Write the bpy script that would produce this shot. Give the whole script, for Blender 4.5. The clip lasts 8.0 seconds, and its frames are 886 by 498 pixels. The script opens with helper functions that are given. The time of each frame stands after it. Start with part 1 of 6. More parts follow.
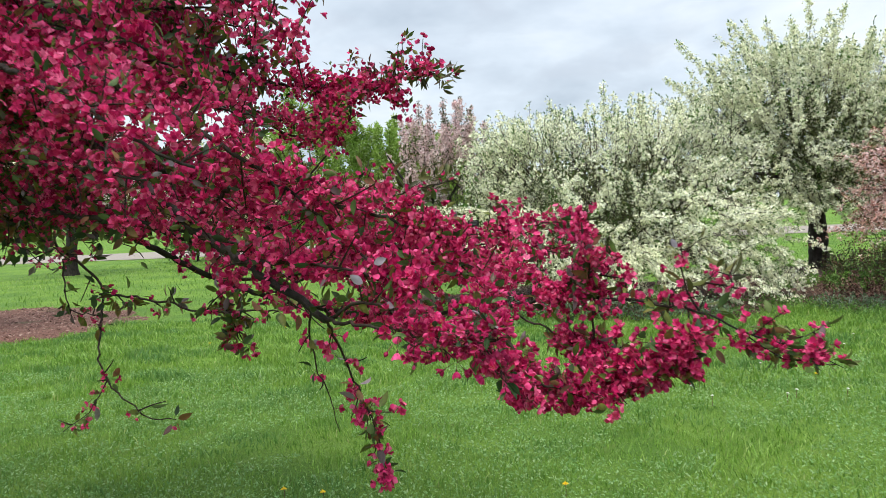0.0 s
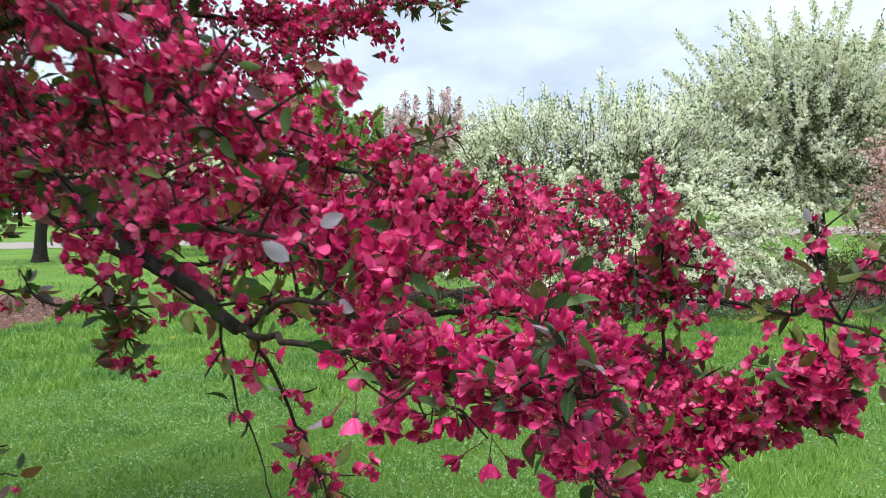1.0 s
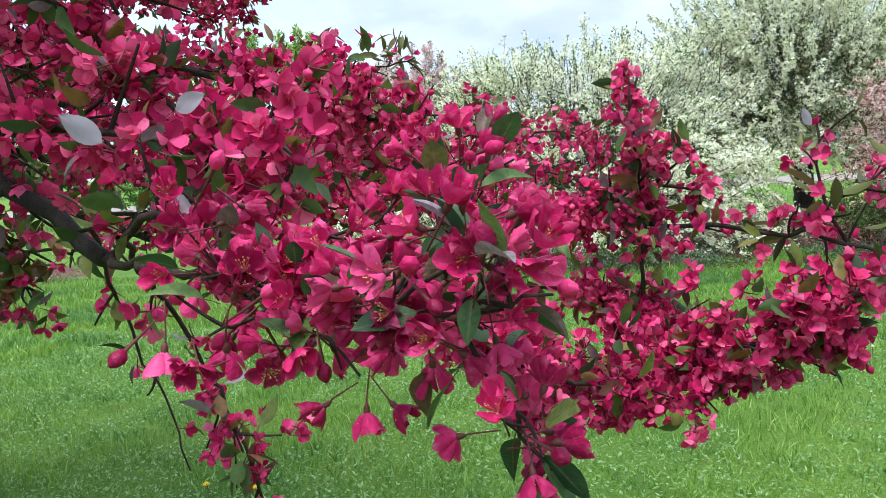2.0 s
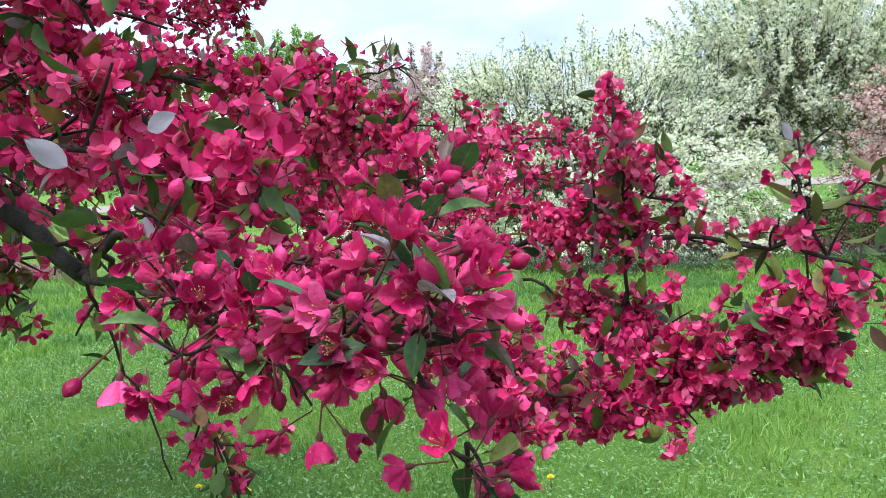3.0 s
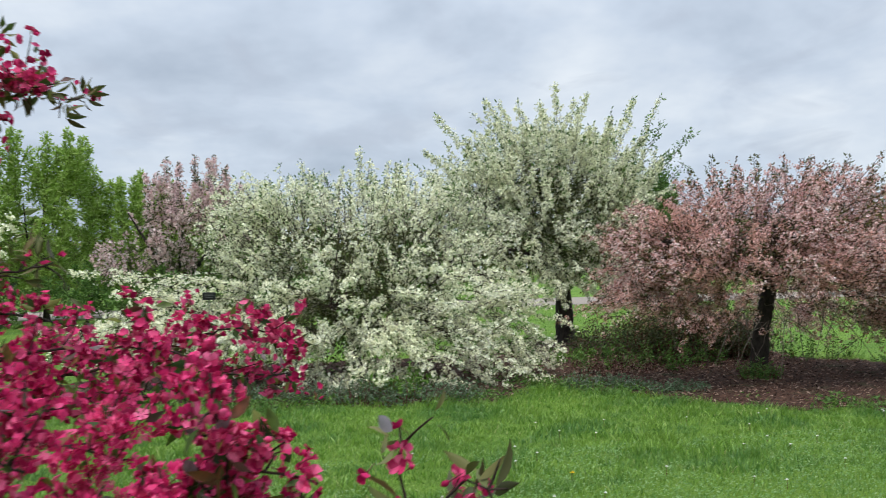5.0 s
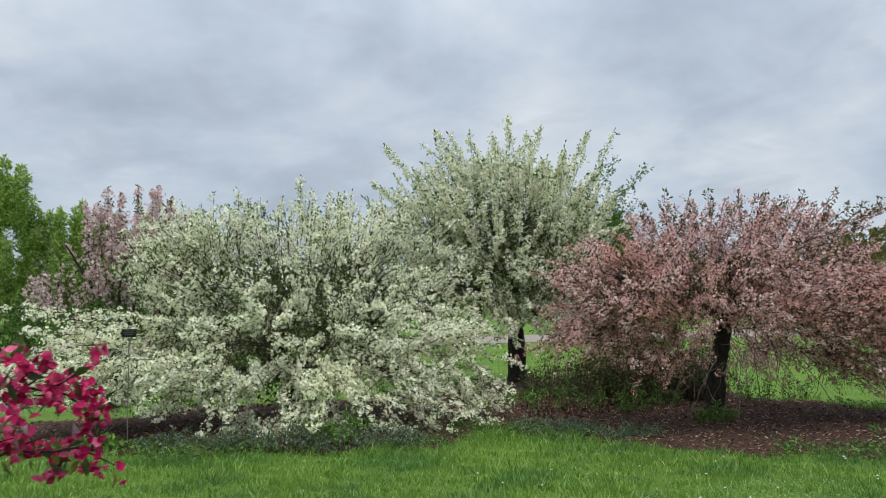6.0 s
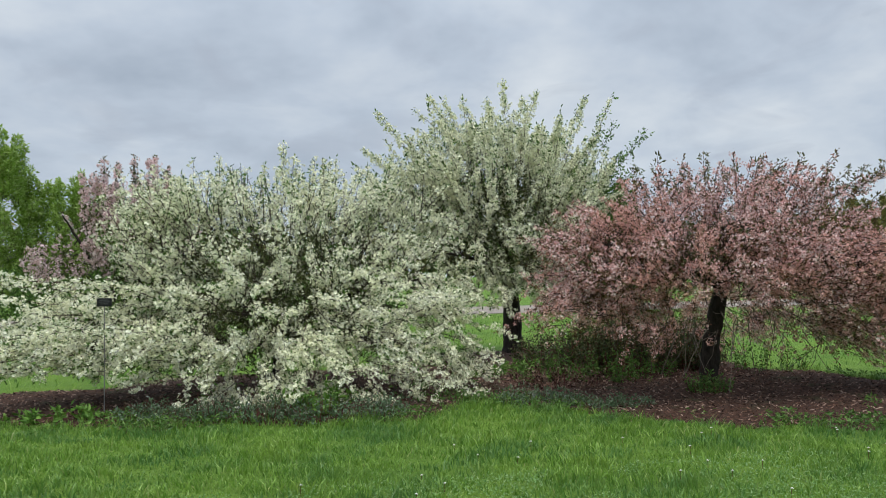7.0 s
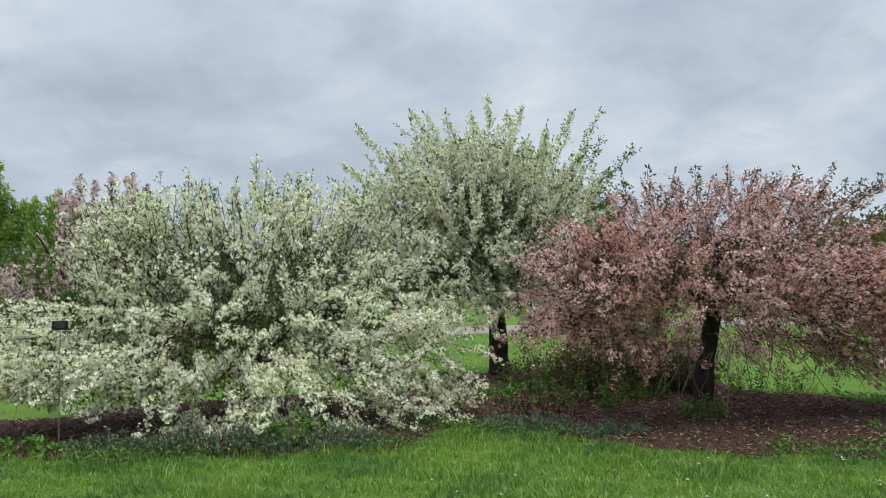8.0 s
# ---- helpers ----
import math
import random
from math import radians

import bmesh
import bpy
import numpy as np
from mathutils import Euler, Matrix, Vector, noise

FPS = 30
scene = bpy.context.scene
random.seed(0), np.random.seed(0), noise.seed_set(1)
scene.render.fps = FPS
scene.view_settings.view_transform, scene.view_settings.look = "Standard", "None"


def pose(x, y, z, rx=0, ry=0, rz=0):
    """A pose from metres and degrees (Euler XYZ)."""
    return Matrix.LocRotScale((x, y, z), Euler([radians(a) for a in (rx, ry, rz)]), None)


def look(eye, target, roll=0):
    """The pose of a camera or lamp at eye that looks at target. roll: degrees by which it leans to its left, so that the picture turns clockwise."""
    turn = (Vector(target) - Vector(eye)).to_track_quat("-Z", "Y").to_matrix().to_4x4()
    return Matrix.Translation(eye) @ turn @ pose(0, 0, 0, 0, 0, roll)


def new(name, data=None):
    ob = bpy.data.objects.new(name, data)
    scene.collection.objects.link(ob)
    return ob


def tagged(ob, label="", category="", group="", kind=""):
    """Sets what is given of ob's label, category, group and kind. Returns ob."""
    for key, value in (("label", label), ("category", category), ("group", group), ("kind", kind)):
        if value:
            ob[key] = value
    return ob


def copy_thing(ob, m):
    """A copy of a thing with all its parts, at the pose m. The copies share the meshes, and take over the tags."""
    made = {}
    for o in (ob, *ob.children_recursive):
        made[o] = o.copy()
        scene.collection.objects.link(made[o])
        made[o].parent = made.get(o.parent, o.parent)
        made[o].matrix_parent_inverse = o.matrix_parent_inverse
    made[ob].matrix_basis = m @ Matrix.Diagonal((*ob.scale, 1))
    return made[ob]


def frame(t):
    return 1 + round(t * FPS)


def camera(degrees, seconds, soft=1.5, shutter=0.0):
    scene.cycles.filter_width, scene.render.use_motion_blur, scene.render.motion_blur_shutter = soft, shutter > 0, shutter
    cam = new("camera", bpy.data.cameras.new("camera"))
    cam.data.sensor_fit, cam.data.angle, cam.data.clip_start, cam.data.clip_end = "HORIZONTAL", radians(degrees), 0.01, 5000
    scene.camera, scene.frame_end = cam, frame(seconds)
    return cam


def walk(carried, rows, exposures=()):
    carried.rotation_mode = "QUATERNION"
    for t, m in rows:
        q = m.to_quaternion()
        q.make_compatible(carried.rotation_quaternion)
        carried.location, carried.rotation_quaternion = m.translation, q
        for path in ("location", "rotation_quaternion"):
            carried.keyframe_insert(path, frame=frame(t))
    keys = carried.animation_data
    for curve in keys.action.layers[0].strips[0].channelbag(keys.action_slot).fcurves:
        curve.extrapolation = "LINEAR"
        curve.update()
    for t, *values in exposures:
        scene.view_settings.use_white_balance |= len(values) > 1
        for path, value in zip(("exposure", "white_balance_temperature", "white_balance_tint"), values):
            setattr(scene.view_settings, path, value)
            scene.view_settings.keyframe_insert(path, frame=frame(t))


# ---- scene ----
cam = camera(60.0, 8.0, 0.7, 0.3)
PATH = [
    (0, (0.43, 0.402, 1.603), (0.226, 2.389, 1.503), -2.5),
    (0.5, (0.369, 0.784, 1.562), (0.154, 2.77, 1.485), -1.1),
    (1, (0.327, 1.122, 1.521), (0.165, 3.113, 1.408), -1.2),
    (1.5, (0.372, 1.277, 1.466), (0.233, 3.264, 1.285), -2.4),
    (1.7, (0.373, 1.305, 1.452), (0.238, 3.29, 1.245), -2.7),
    (2.8, (0.407, 1.312, 1.461), (0.27, 3.295, 1.233), -2.8),
    (3, (0.404, 1.308, 1.467), (0.272, 3.292, 1.248), -2.4),
    (3.5, (0.407, 1.297, 1.472), (0.332, 3.283, 1.245), -1.7),
    (4, (0.459, 1.269, 1.533), (0.604, 3.255, 1.352), -1.6),
    (4.2, (0.492, 1.271, 1.576), (0.738, 3.252, 1.462), -1.7),
    (4.5, (0.567, 1.308, 1.636), (0.893, 3.282, 1.608), -1.9),
    (4.7, (0.617, 1.332, 1.661), (0.966, 3.302, 1.691), -1.5),
    (5, (0.695, 1.435, 1.69), (1.101, 3.393, 1.743), -1.0),
    (5.2, (0.753, 1.528, 1.69), (1.208, 3.474, 1.761), -0.5),
    (6.3, (1.155, 2.023, 1.673), (1.665, 3.951, 1.829), -0.7),
    (6.5, (1.237, 2.023, 1.649), (1.722, 3.959, 1.786), -0.9),
    (7, (1.422, 2.173, 1.639), (1.907, 4.112, 1.711), -0.8),
    (7.5, (1.579, 2.486, 1.634), (2.132, 4.406, 1.7), -0.1),
    (8, (1.649, 2.65, 1.643), (2.163, 4.579, 1.765), -1.0),
]
walk(cam, [(t, look(eye, target, roll)) for t, eye, target, roll in PATH], [(0, 0.47, 6750, 9), (1.0, 0.6, 6400, 9), (1.7, 0.68, 6200, 9), (3.5, 0.86, 5950, 10), (4.5, 0.32, 6300, 12), (5.2, 0.08, 6600, 10), (6.5, -0.12, 6600, 10), (8, -0.08, 6600, 10)])


# ---- world, sun ----
SUN_UP, SUN_ROUND = 73.0, 205.0


def make_world():
    w = bpy.data.worlds.new("overcast_sky")
    scene.world = w
    w.use_nodes = True
    nt = w.node_tree
    nt.nodes.clear()
    n, l = nt.nodes.new, nt.links.new
    out, bg = n("ShaderNodeOutputWorld"), n("ShaderNodeBackground")
    sky = n("ShaderNodeTexSky")
    sky.sky_type = "NISHITA"
    sky.sun_disc = False
    sky.sun_elevation, sky.sun_rotation = radians(SUN_UP), radians(SUN_ROUND)
    dim = n("ShaderNodeVectorMath")
    dim.operation = "SCALE"
    dim.inputs["Scale"].default_value = 0.10
    l(sky.outputs[0], dim.inputs[0])
    co, sep = n("ShaderNodeTexCoord"), n("ShaderNodeSeparateXYZ")
    l(co.outputs["Generated"], sep.inputs[0])
    up = n("ShaderNodeMath")
    up.operation = "ABSOLUTE"
    l(sep.outputs[2], up.inputs[0])
    lift = n("ShaderNodeMath")
    lift.operation = "ADD"
    lift.inputs[1].default_value = 0.34
    l(up.outputs[0], lift.inputs[0])
    flat = n("ShaderNodeVectorMath")
    flat.operation = "DIVIDE"
    l(co.outputs["Generated"], flat.inputs[0])
    l(lift.outputs[0], flat.inputs[1])
    # broad cloud sheets, and the torn darker undersides
    big = n("ShaderNodeTexNoise")
    big.inputs["Scale"].default_value = 1.9
    big.inputs["Detail"].default_value = 5.0
    big.inputs["Roughness"].default_value = 0.55
    big.inputs["Distortion"].default_value = 0.15
    l(flat.outputs[0], big.inputs["Vector"])
    ramp = n("ShaderNodeValToRGB")
    e = ramp.color_ramp.elements
    e[0].position, e[0].color = 0.30, (0.45, 0.535, 0.65, 1)
    e[1].position, e[1].color = 0.68, (0.84, 0.915, 0.99, 1)
    mid = ramp.color_ramp.elements.new(0.48)
    mid.color = (0.62, 0.715, 0.84, 1)
    l(big.outputs[0], ramp.inputs[0])
    small = n("ShaderNodeTexNoise")
    for k, x in (("Scale", 4.6), ("Detail", 4.0), ("Roughness", 0.5), ("Distortion", 0.5)):
        small.inputs[k].default_value = x
    l(flat.outputs[0], small.inputs["Vector"])
    torn = n("ShaderNodeMapRange")
    for k, x in zip(("From Min", "From Max", "To Min", "To Max"), (0.53, 0.70, 0.0, 0.55)):
        torn.inputs[k].default_value = x
    l(small.outputs[0], torn.inputs["Value"])
    dark = n("ShaderNodeMixRGB")
    dark.inputs[2].default_value = (0.50, 0.57, 0.68, 1)
    l(torn.outputs[0], dark.inputs[0])
    l(ramp.outputs[0], dark.inputs[1])
    mix = n("ShaderNodeMixRGB")
    mix.inputs[0].default_value = 0.9
    l(dim.outputs[0], mix.inputs[1])
    l(dark.outputs[0], mix.inputs[2])
    # thin cloud overhead is brighter than the thick cloud low down
    rise = n("ShaderNodeMapRange")
    rise.interpolation_type = "SMOOTHSTEP"
    for k, x in zip(("From Min", "From Max", "To Min", "To Max"), (0.22, 1.0, 0.92, 1.95)):
        rise.inputs[k].default_value = x
    l(sep.outputs[2], rise.inputs["Value"])
    l(mix.outputs[0], bg.inputs[0])
    l(rise.outputs[0], bg.inputs[1])
    l(bg.outputs[0], out.inputs[0])


make_world()
sun = new("sun", bpy.data.lights.new("sun", "SUN"))
sun.data.energy, sun.data.angle, sun.data.color = 2.5, radians(24), (1.0, 0.96, 0.9)
sun.rotation_euler = (radians(90 - SUN_UP), 0, radians(180 - SUN_ROUND))


# ---- materials ----
class Mat:
    """A small node builder round one principled material."""

    def __init__(self, name, rough=0.7):
        self.m = bpy.data.materials.new(name)
        self.m.use_nodes = True
        self.nt = self.m.node_tree
        self.b = self.nt.nodes["Principled BSDF"]
        self.out = self.nt.nodes["Material Output"]
        self.b.inputs["Roughness"].default_value = rough
        self.b.inputs["Specular IOR Level"].default_value = 0.3

    def n(self, kind, **values):
        node = self.nt.nodes.new(kind)
        for k, v in values.items():
            node.inputs[k.replace("_", " ")].default_value = v
        return node

    def l(self, a, b):
        self.nt.links.new(a, b)

    def noise(self, scale, detail=4.0, rough=0.6, stretch=None):
        t = self.n("ShaderNodeTexNoise", Scale=scale, Detail=detail, Roughness=rough)
        co = self.n("ShaderNodeTexCoord")
        if stretch:
            mp = self.n("ShaderNodeMapping", Scale=stretch)
            self.l(co.outputs["Object"], mp.inputs[0])
            self.l(mp.outputs[0], t.inputs["Vector"])
        else:
            self.l(co.outputs["Object"], t.inputs["Vector"])
        return t.outputs[0]

    def ramp(self, fac, stops):
        r = self.n("ShaderNodeValToRGB")
        e = r.color_ramp.elements
        e[0].position, e[0].color = stops[0][0], (*stops[0][1], 1)
        e[1].position, e[1].color = stops[-1][0], (*stops[-1][1], 1)
        for p, c in stops[1:-1]:
            k = e.new(p)
            k.color = (*c, 1)
        self.l(fac, r.inputs[0])
        return r.outputs[0]

    def mix(self, a, b, fac, mode="MIX"):
        k = self.n("ShaderNodeMixRGB")
        k.blend_type = mode
        for sock, v in ((k.inputs[0], fac), (k.inputs[1], a), (k.inputs[2], b)):
            if isinstance(v, (int, float)):
                sock.default_value = v
            elif isinstance(v, tuple):
                sock.default_value = (*v, 1)
            else:
                self.l(v, sock)
        return k.outputs[0]

    def island(self):
        return self.n("ShaderNodeNewGeometry").outputs["Random Per Island"]

    def object_random(self):
        return self.n("ShaderNodeObjectInfo").outputs["Random"]

    def attribute(self, name):
        a = self.n("ShaderNodeAttribute")
        a.attribute_name = name
        return a.outputs["Fac"]

    def bump(self, h, strength, distance):
        k = self.n("ShaderNodeBump", Strength=strength, Distance=distance)
        self.l(h, k.inputs["Height"])
        self.l(k.outputs[0], self.b.inputs["Normal"])
        return self

    def color(self, c):
        if isinstance(c, tuple):
            self.b.inputs["Base Color"].default_value = (*c, 1)
        else:
            self.l(c, self.b.inputs["Base Color"])
        return self

    def thin(self, c, share):
        """Lets light through, as petals, leaves and blades do."""
        t, k = self.n("ShaderNodeBsdfTranslucent"), self.n("ShaderNodeMixShader")
        k.inputs[0].default_value = share
        if isinstance(c, tuple):
            t.inputs[0].default_value = (*c, 1)
        else:
            self.l(c, t.inputs[0])
        self.l(self.b.outputs[0], k.inputs[1])
        self.l(t.outputs[0], k.inputs[2])
        self.l(k.outputs[0], self.out.inputs["Surface"])
        return self


def petal_material(name, stops, share=0.3, patch=None, single=False, deep=None):
    m = Mat(name, 0.6)
    m.b.inputs["Specular IOR Level"].default_value = 0.18
    c = m.ramp(m.object_random() if single else m.island(), stops)
    if patch:
        c = m.mix(c, patch, m.ramp(m.noise(1.1, 3.0), ((0.45, (0, 0, 0)), (0.62, (0.75, 0.75, 0.75)))))
    if deep:
        c = m.mix(c, (0.88, 0.15, 0.32), m.ramp(m.noise(9, 3.0), ((0.52, (0, 0, 0)), (0.66, (0.4, 0.4, 0.4)))))
        c = m.mix(c, deep, m.ramp(m.noise(110, 4.0), ((0.48, (0, 0, 0)), (0.68, (0.4, 0.4, 0.4)))))
    if single:
        along = m.attribute("along")
        c = m.mix(c, (0.90, 0.24, 0.42), m.ramp(along, ((0.0, (0.5, 0.5, 0.5)), (0.25, (0.0, 0.0, 0.0)), (0.8, (0.0, 0.0, 0.0)), (1.0, (0.3, 0.3, 0.3)))))
        c = m.mix(c, (0.88, 0.16, 0.38), m.ramp(m.noise(3.2, 4.0), ((0.52, (0, 0, 0)), (0.72, (0.45, 0.45, 0.45)))))
        m.b.inputs["Roughness"].default_value = 0.42
        m.b.inputs["Specular IOR Level"].default_value = 0.22
        c = m.mix(c, (0.30, 0.005, 0.055), m.ramp(m.noise(6.5, 3.0), ((0.52, (0, 0, 0)), (0.74, (0.4, 0.4, 0.4)))))
        m.bump(m.noise(9, 3.0), 0.22, 0.03)
    m.color(c).thin(c, share)
    return m.m


def leaf_material(name, stops, share=0.25, rough=0.5, single=False, grain=None):
    m = Mat(name, rough)
    c = m.ramp(m.object_random() if single else m.island(), stops)
    if single:
        vein = m.attribute("along")
        c = m.mix(c, (0.20, 0.16, 0.10), m.ramp(vein, ((0.0, (0.7, 0.7, 0.7)), (0.12, (0, 0, 0)), (1.0, (0, 0, 0)))))
        c = m.mix(c, (0.03, 0.05, 0.02), m.ramp(m.noise(5, 5.0), ((0.45, (0, 0, 0)), (0.7, (0.6, 0.6, 0.6)))))
        m.bump(m.noise(11, 4.0), 0.2, 0.03)
    elif grain:
        c = m.mix(c, grain, m.ramp(m.noise(70, 4.0), ((0.46, (0, 0, 0)), (0.70, (0.6, 0.6, 0.6)))))
    m.color(c).thin(c, share)
    return m.m


def bark_material(name, a, b, scale):
    m = Mat(name, 0.9)
    m.b.inputs["Specular IOR Level"].default_value = 0.25
    f = m.noise(scale, 6.0, 0.65, (1, 1, 0.35))
    c = m.ramp(f, ((0.3, a), (0.62, b)))
    lichen = m.ramp(m.noise(scale * 0.35, 4.0), ((0.58, (0, 0, 0)), (0.72, (0.4, 0.4, 0.4))))
    c = m.mix(c, (0.060, 0.060, 0.050), lichen)
    m.color(c).bump(f, 0.8, 0.6 / scale)
    return m.m


RED = ((0.0, (0.24, 0.006, 0.050)), (0.25, (0.50, 0.013, 0.108)), (0.5, (0.70, 0.030, 0.175)), (0.75, (0.81, 0.072, 0.25)), (1.0, (0.90, 0.20, 0.38)))
DEEP = ((0.0, (0.24, 0.004, 0.046)), (0.3, (0.47, 0.010, 0.100)), (0.7, (0.66, 0.022, 0.16)), (1.0, (0.84, 0.09, 0.29)))
M_RED = petal_material("crimson_petal", RED, 0.34, deep=(0.26, 0.005, 0.045))
M_RED1 = petal_material("crimson_petal_close", DEEP, 0.28, single=True)
M_WHITE = petal_material("white_petal", ((0.0, (0.70, 0.70, 0.44)), (0.25, (0.87, 0.87, 0.66)), (1.0, (0.96, 0.96, 0.84))), 0.17, (0.82, 0.83, 0.60))
M_CREAM = petal_material("cream_petal", ((0.0, (0.66, 0.67, 0.44)), (0.35, (0.82, 0.83, 0.62)), (1.0, (0.95, 0.95, 0.81))), 0.17, (0.80, 0.81, 0.58))
M_PINK = petal_material("faded_pink_petal", ((0.0, (0.48, 0.20, 0.165)), (0.3, (0.72, 0.41, 0.385)), (0.6, (0.87, 0.62, 0.615)), (1.0, (0.96, 0.86, 0.85))), 0.22, (0.64, 0.34, 0.27))
M_MAUVE = petal_material("mauve_petal", ((0.0, (0.60, 0.40, 0.40)), (0.5, (0.80, 0.60, 0.61)), (1.0, (0.90, 0.78, 0.78))), 0.36)
M_GREEN = leaf_material("fresh_leaf", ((0.0, (0.045, 0.10, 0.02)), (0.6, (0.09, 0.19, 0.035)), (1.0, (0.17, 0.30, 0.07))))
M_LIME = leaf_material("spring_leaf", ((0.0, (0.18, 0.30, 0.045)), (0.6, (0.33, 0.49, 0.10)), (1.0, (0.48, 0.60, 0.22))), 0.48)
# dull dark leaf colour that stands in for shade inside the crowns
M_SHADE = leaf_material("inner_shade_leaf", ((0.0, (0.05, 0.06, 0.022)), (0.6, (0.09, 0.11, 0.035)), (1.0, (0.17, 0.19, 0.07))), 0.2)
M_BRONZE = leaf_material("bronze_leaf", ((0.0, (0.06, 0.03, 0.02)), (0.5, (0.14, 0.07, 0.035)), (0.8, (0.13, 0.14, 0.04)), (1.0, (0.22, 0.09, 0.05))))
M_REDLEAF = leaf_material("red_tree_leaf", ((0.0, (0.03, 0.06, 0.025)), (0.35, (0.08, 0.14, 0.03)), (0.6, (0.18, 0.20, 0.04)), (0.8, (0.22, 0.085, 0.04)), (0.93, (0.10, 0.05, 0.05)), (1.0, (0.36, 0.30, 0.34))), grain=(0.035, 0.045, 0.02))
M_TIPLEAF = leaf_material("bronze_tip_leaf", ((0.0, (0.10, 0.12, 0.03)), (0.3, (0.20, 0.17, 0.045)), (0.55, (0.32, 0.12, 0.05)), (0.8, (0.24, 0.06, 0.04)), (0.92, (0.14, 0.16, 0.05)), (1.0, (0.42, 0.36, 0.38))), 0.3, 0.45)
M_PALELEAF = leaf_material("pale_leaf_back", ((0.0, (0.30, 0.25, 0.30)), (1.0, (0.40, 0.36, 0.41))), 0.2, 0.6, grain=(0.20, 0.16, 0.19))
M_REDLEAF1 = leaf_material("red_tree_leaf_close", ((0.0, (0.03, 0.075, 0.03)), (0.5, (0.065, 0.14, 0.04)), (0.70, (0.13, 0.22, 0.05)), (0.82, (0.17, 0.07, 0.04)), (0.95, (0.14, 0.10, 0.09)), (1.0, (0.34, 0.28, 0.33))), 0.2, 0.42, True)
M_BARK = bark_material("dark_bark", (0.010, 0.008, 0.007), (0.045, 0.036, 0.030), 22)
M_TWIG = bark_material("twig_bark", (0.014, 0.009, 0.008), (0.055, 0.034, 0.028), 60)
M_DEADWOOD = bark_material("dead_twig_bark", (0.07, 0.055, 0.045), (0.19, 0.155, 0.13), 60)
M_STEM = Mat("flower_stem", 0.6).color((0.11, 0.03, 0.028)).m
M_STAMEN = Mat("stamen", 0.6).color((0.62, 0.22, 0.13)).m
M_ANTHER = Mat("anther", 0.7).color((0.58, 0.34, 0.12)).m


def grass_ground():
    m = Mat("lawn", 0.9)
    fine = m.noise(55, 6.0, 0.7)
    c = m.ramp(fine, ((0.3, (0.05, 0.11, 0.013)), (0.5, (0.112, 0.215, 0.027)), (0.7, (0.19, 0.32, 0.048))))
    broad = m.ramp(m.noise(0.7, 4.0), ((0.36, (0.66, 0.76, 0.58)), (0.62, (1.16, 1.10, 0.95))))
    c = m.mix(c, broad, 1.0, "MULTIPLY")
    dry = m.ramp(m.noise(2.6, 4.0), ((0.60, (0, 0, 0)), (0.78, (0.4, 0.4, 0.4))))
    c = m.mix(c, (0.19, 0.20, 0.06), dry)
    m.color(c).bump(fine, 0.9, 0.04)
    return m.m


def mulch(name, dark, mid, pale):
    m = Mat(name, 0.95)
    f = m.noise(34, 6.0, 0.7)
    c = m.ramp(f, ((0.3, dark), (0.5, mid), (0.72, pale)))
    c = m.mix(c, (0.035, 0.07, 0.018), m.ramp(m.noise(1.6, 5.0), ((0.56, (0, 0, 0)), (0.70, (0.45, 0.45, 0.45)))))
    m.color(c).bump(f, 1.0, 0.03)
    return m.m


def gravel():
    m = Mat("pale_gravel", 0.9)
    f = m.noise(14, 6.0, 0.7)
    m.color(m.ramp(f, ((0.3, (0.20, 0.175, 0.15)), (0.7, (0.31, 0.27, 0.235))))).bump(f, 0.5, 0.02)
    return m.m


M_LAWN, M_GRAVEL = grass_ground(), gravel()
M_MULCH = mulch("wood_mulch", (0.014, 0.009, 0.006), (0.055, 0.026, 0.016), (0.150, 0.075, 0.050))
M_DRYMULCH = mulch("dry_red_mulch", (0.05, 0.026, 0.020), (0.15, 0.070, 0.052), (0.30, 0.165, 0.13))
def blade_material():
    m = Mat("grass_blade", 0.6)
    c = m.ramp(m.island(), ((0.0, (0.10, 0.215, 0.028)), (0.4, (0.16, 0.31, 0.042)), (0.8, (0.26, 0.43, 0.075)), (0.96, (0.34, 0.49, 0.12)), (1.0, (0.45, 0.49, 0.20))))
    c = m.mix(c, (0.24, 0.38, 0.06), m.ramp(m.noise(1.5, 5.0), ((0.5, (0, 0, 0)), (0.66, (0.6, 0.6, 0.6)))))
    c = m.mix(c, (0.08, 0.20, 0.05), m.ramp(m.noise(0.9, 4.0, 0.6, (1, 1.6, 1)), ((0.48, (0, 0, 0)), (0.62, (0.8, 0.8, 0.8)))))
    c = m.mix(c, (0.09, 0.20, 0.04), m.ramp(m.noise(5.5, 3.0), ((0.54, (0, 0, 0)), (0.68, (0.5, 0.5, 0.5)))))
    m.b.inputs["Roughness"].default_value, m.b.inputs["Specular IOR Level"].default_value = 0.42, 0.5
    m.color(c).thin(c, 0.35)
    return m.m


M_BLADE = blade_material()
M_CHIP = leaf_material("mulch_chip", ((0.0, (0.012, 0.007, 0.005)), (0.4, (0.055, 0.028, 0.019)), (0.7, (0.19, 0.105, 0.075)), (1.0, (0.42, 0.31, 0.25))), 0.0, 0.9)
M_DRYCHIP = leaf_material("dry_chip", ((0.0, (0.06, 0.03, 0.024)), (0.5, (0.19, 0.095, 0.072)), (1.0, (0.44, 0.30, 0.25))), 0.0, 0.9)
M_DUSK = leaf_material("dull_leaf", ((0.0, (0.05, 0.06, 0.025)), (0.5, (0.08, 0.12, 0.03)), (0.8, (0.13, 0.10, 0.05)), (1.0, (0.20, 0.13, 0.10))))
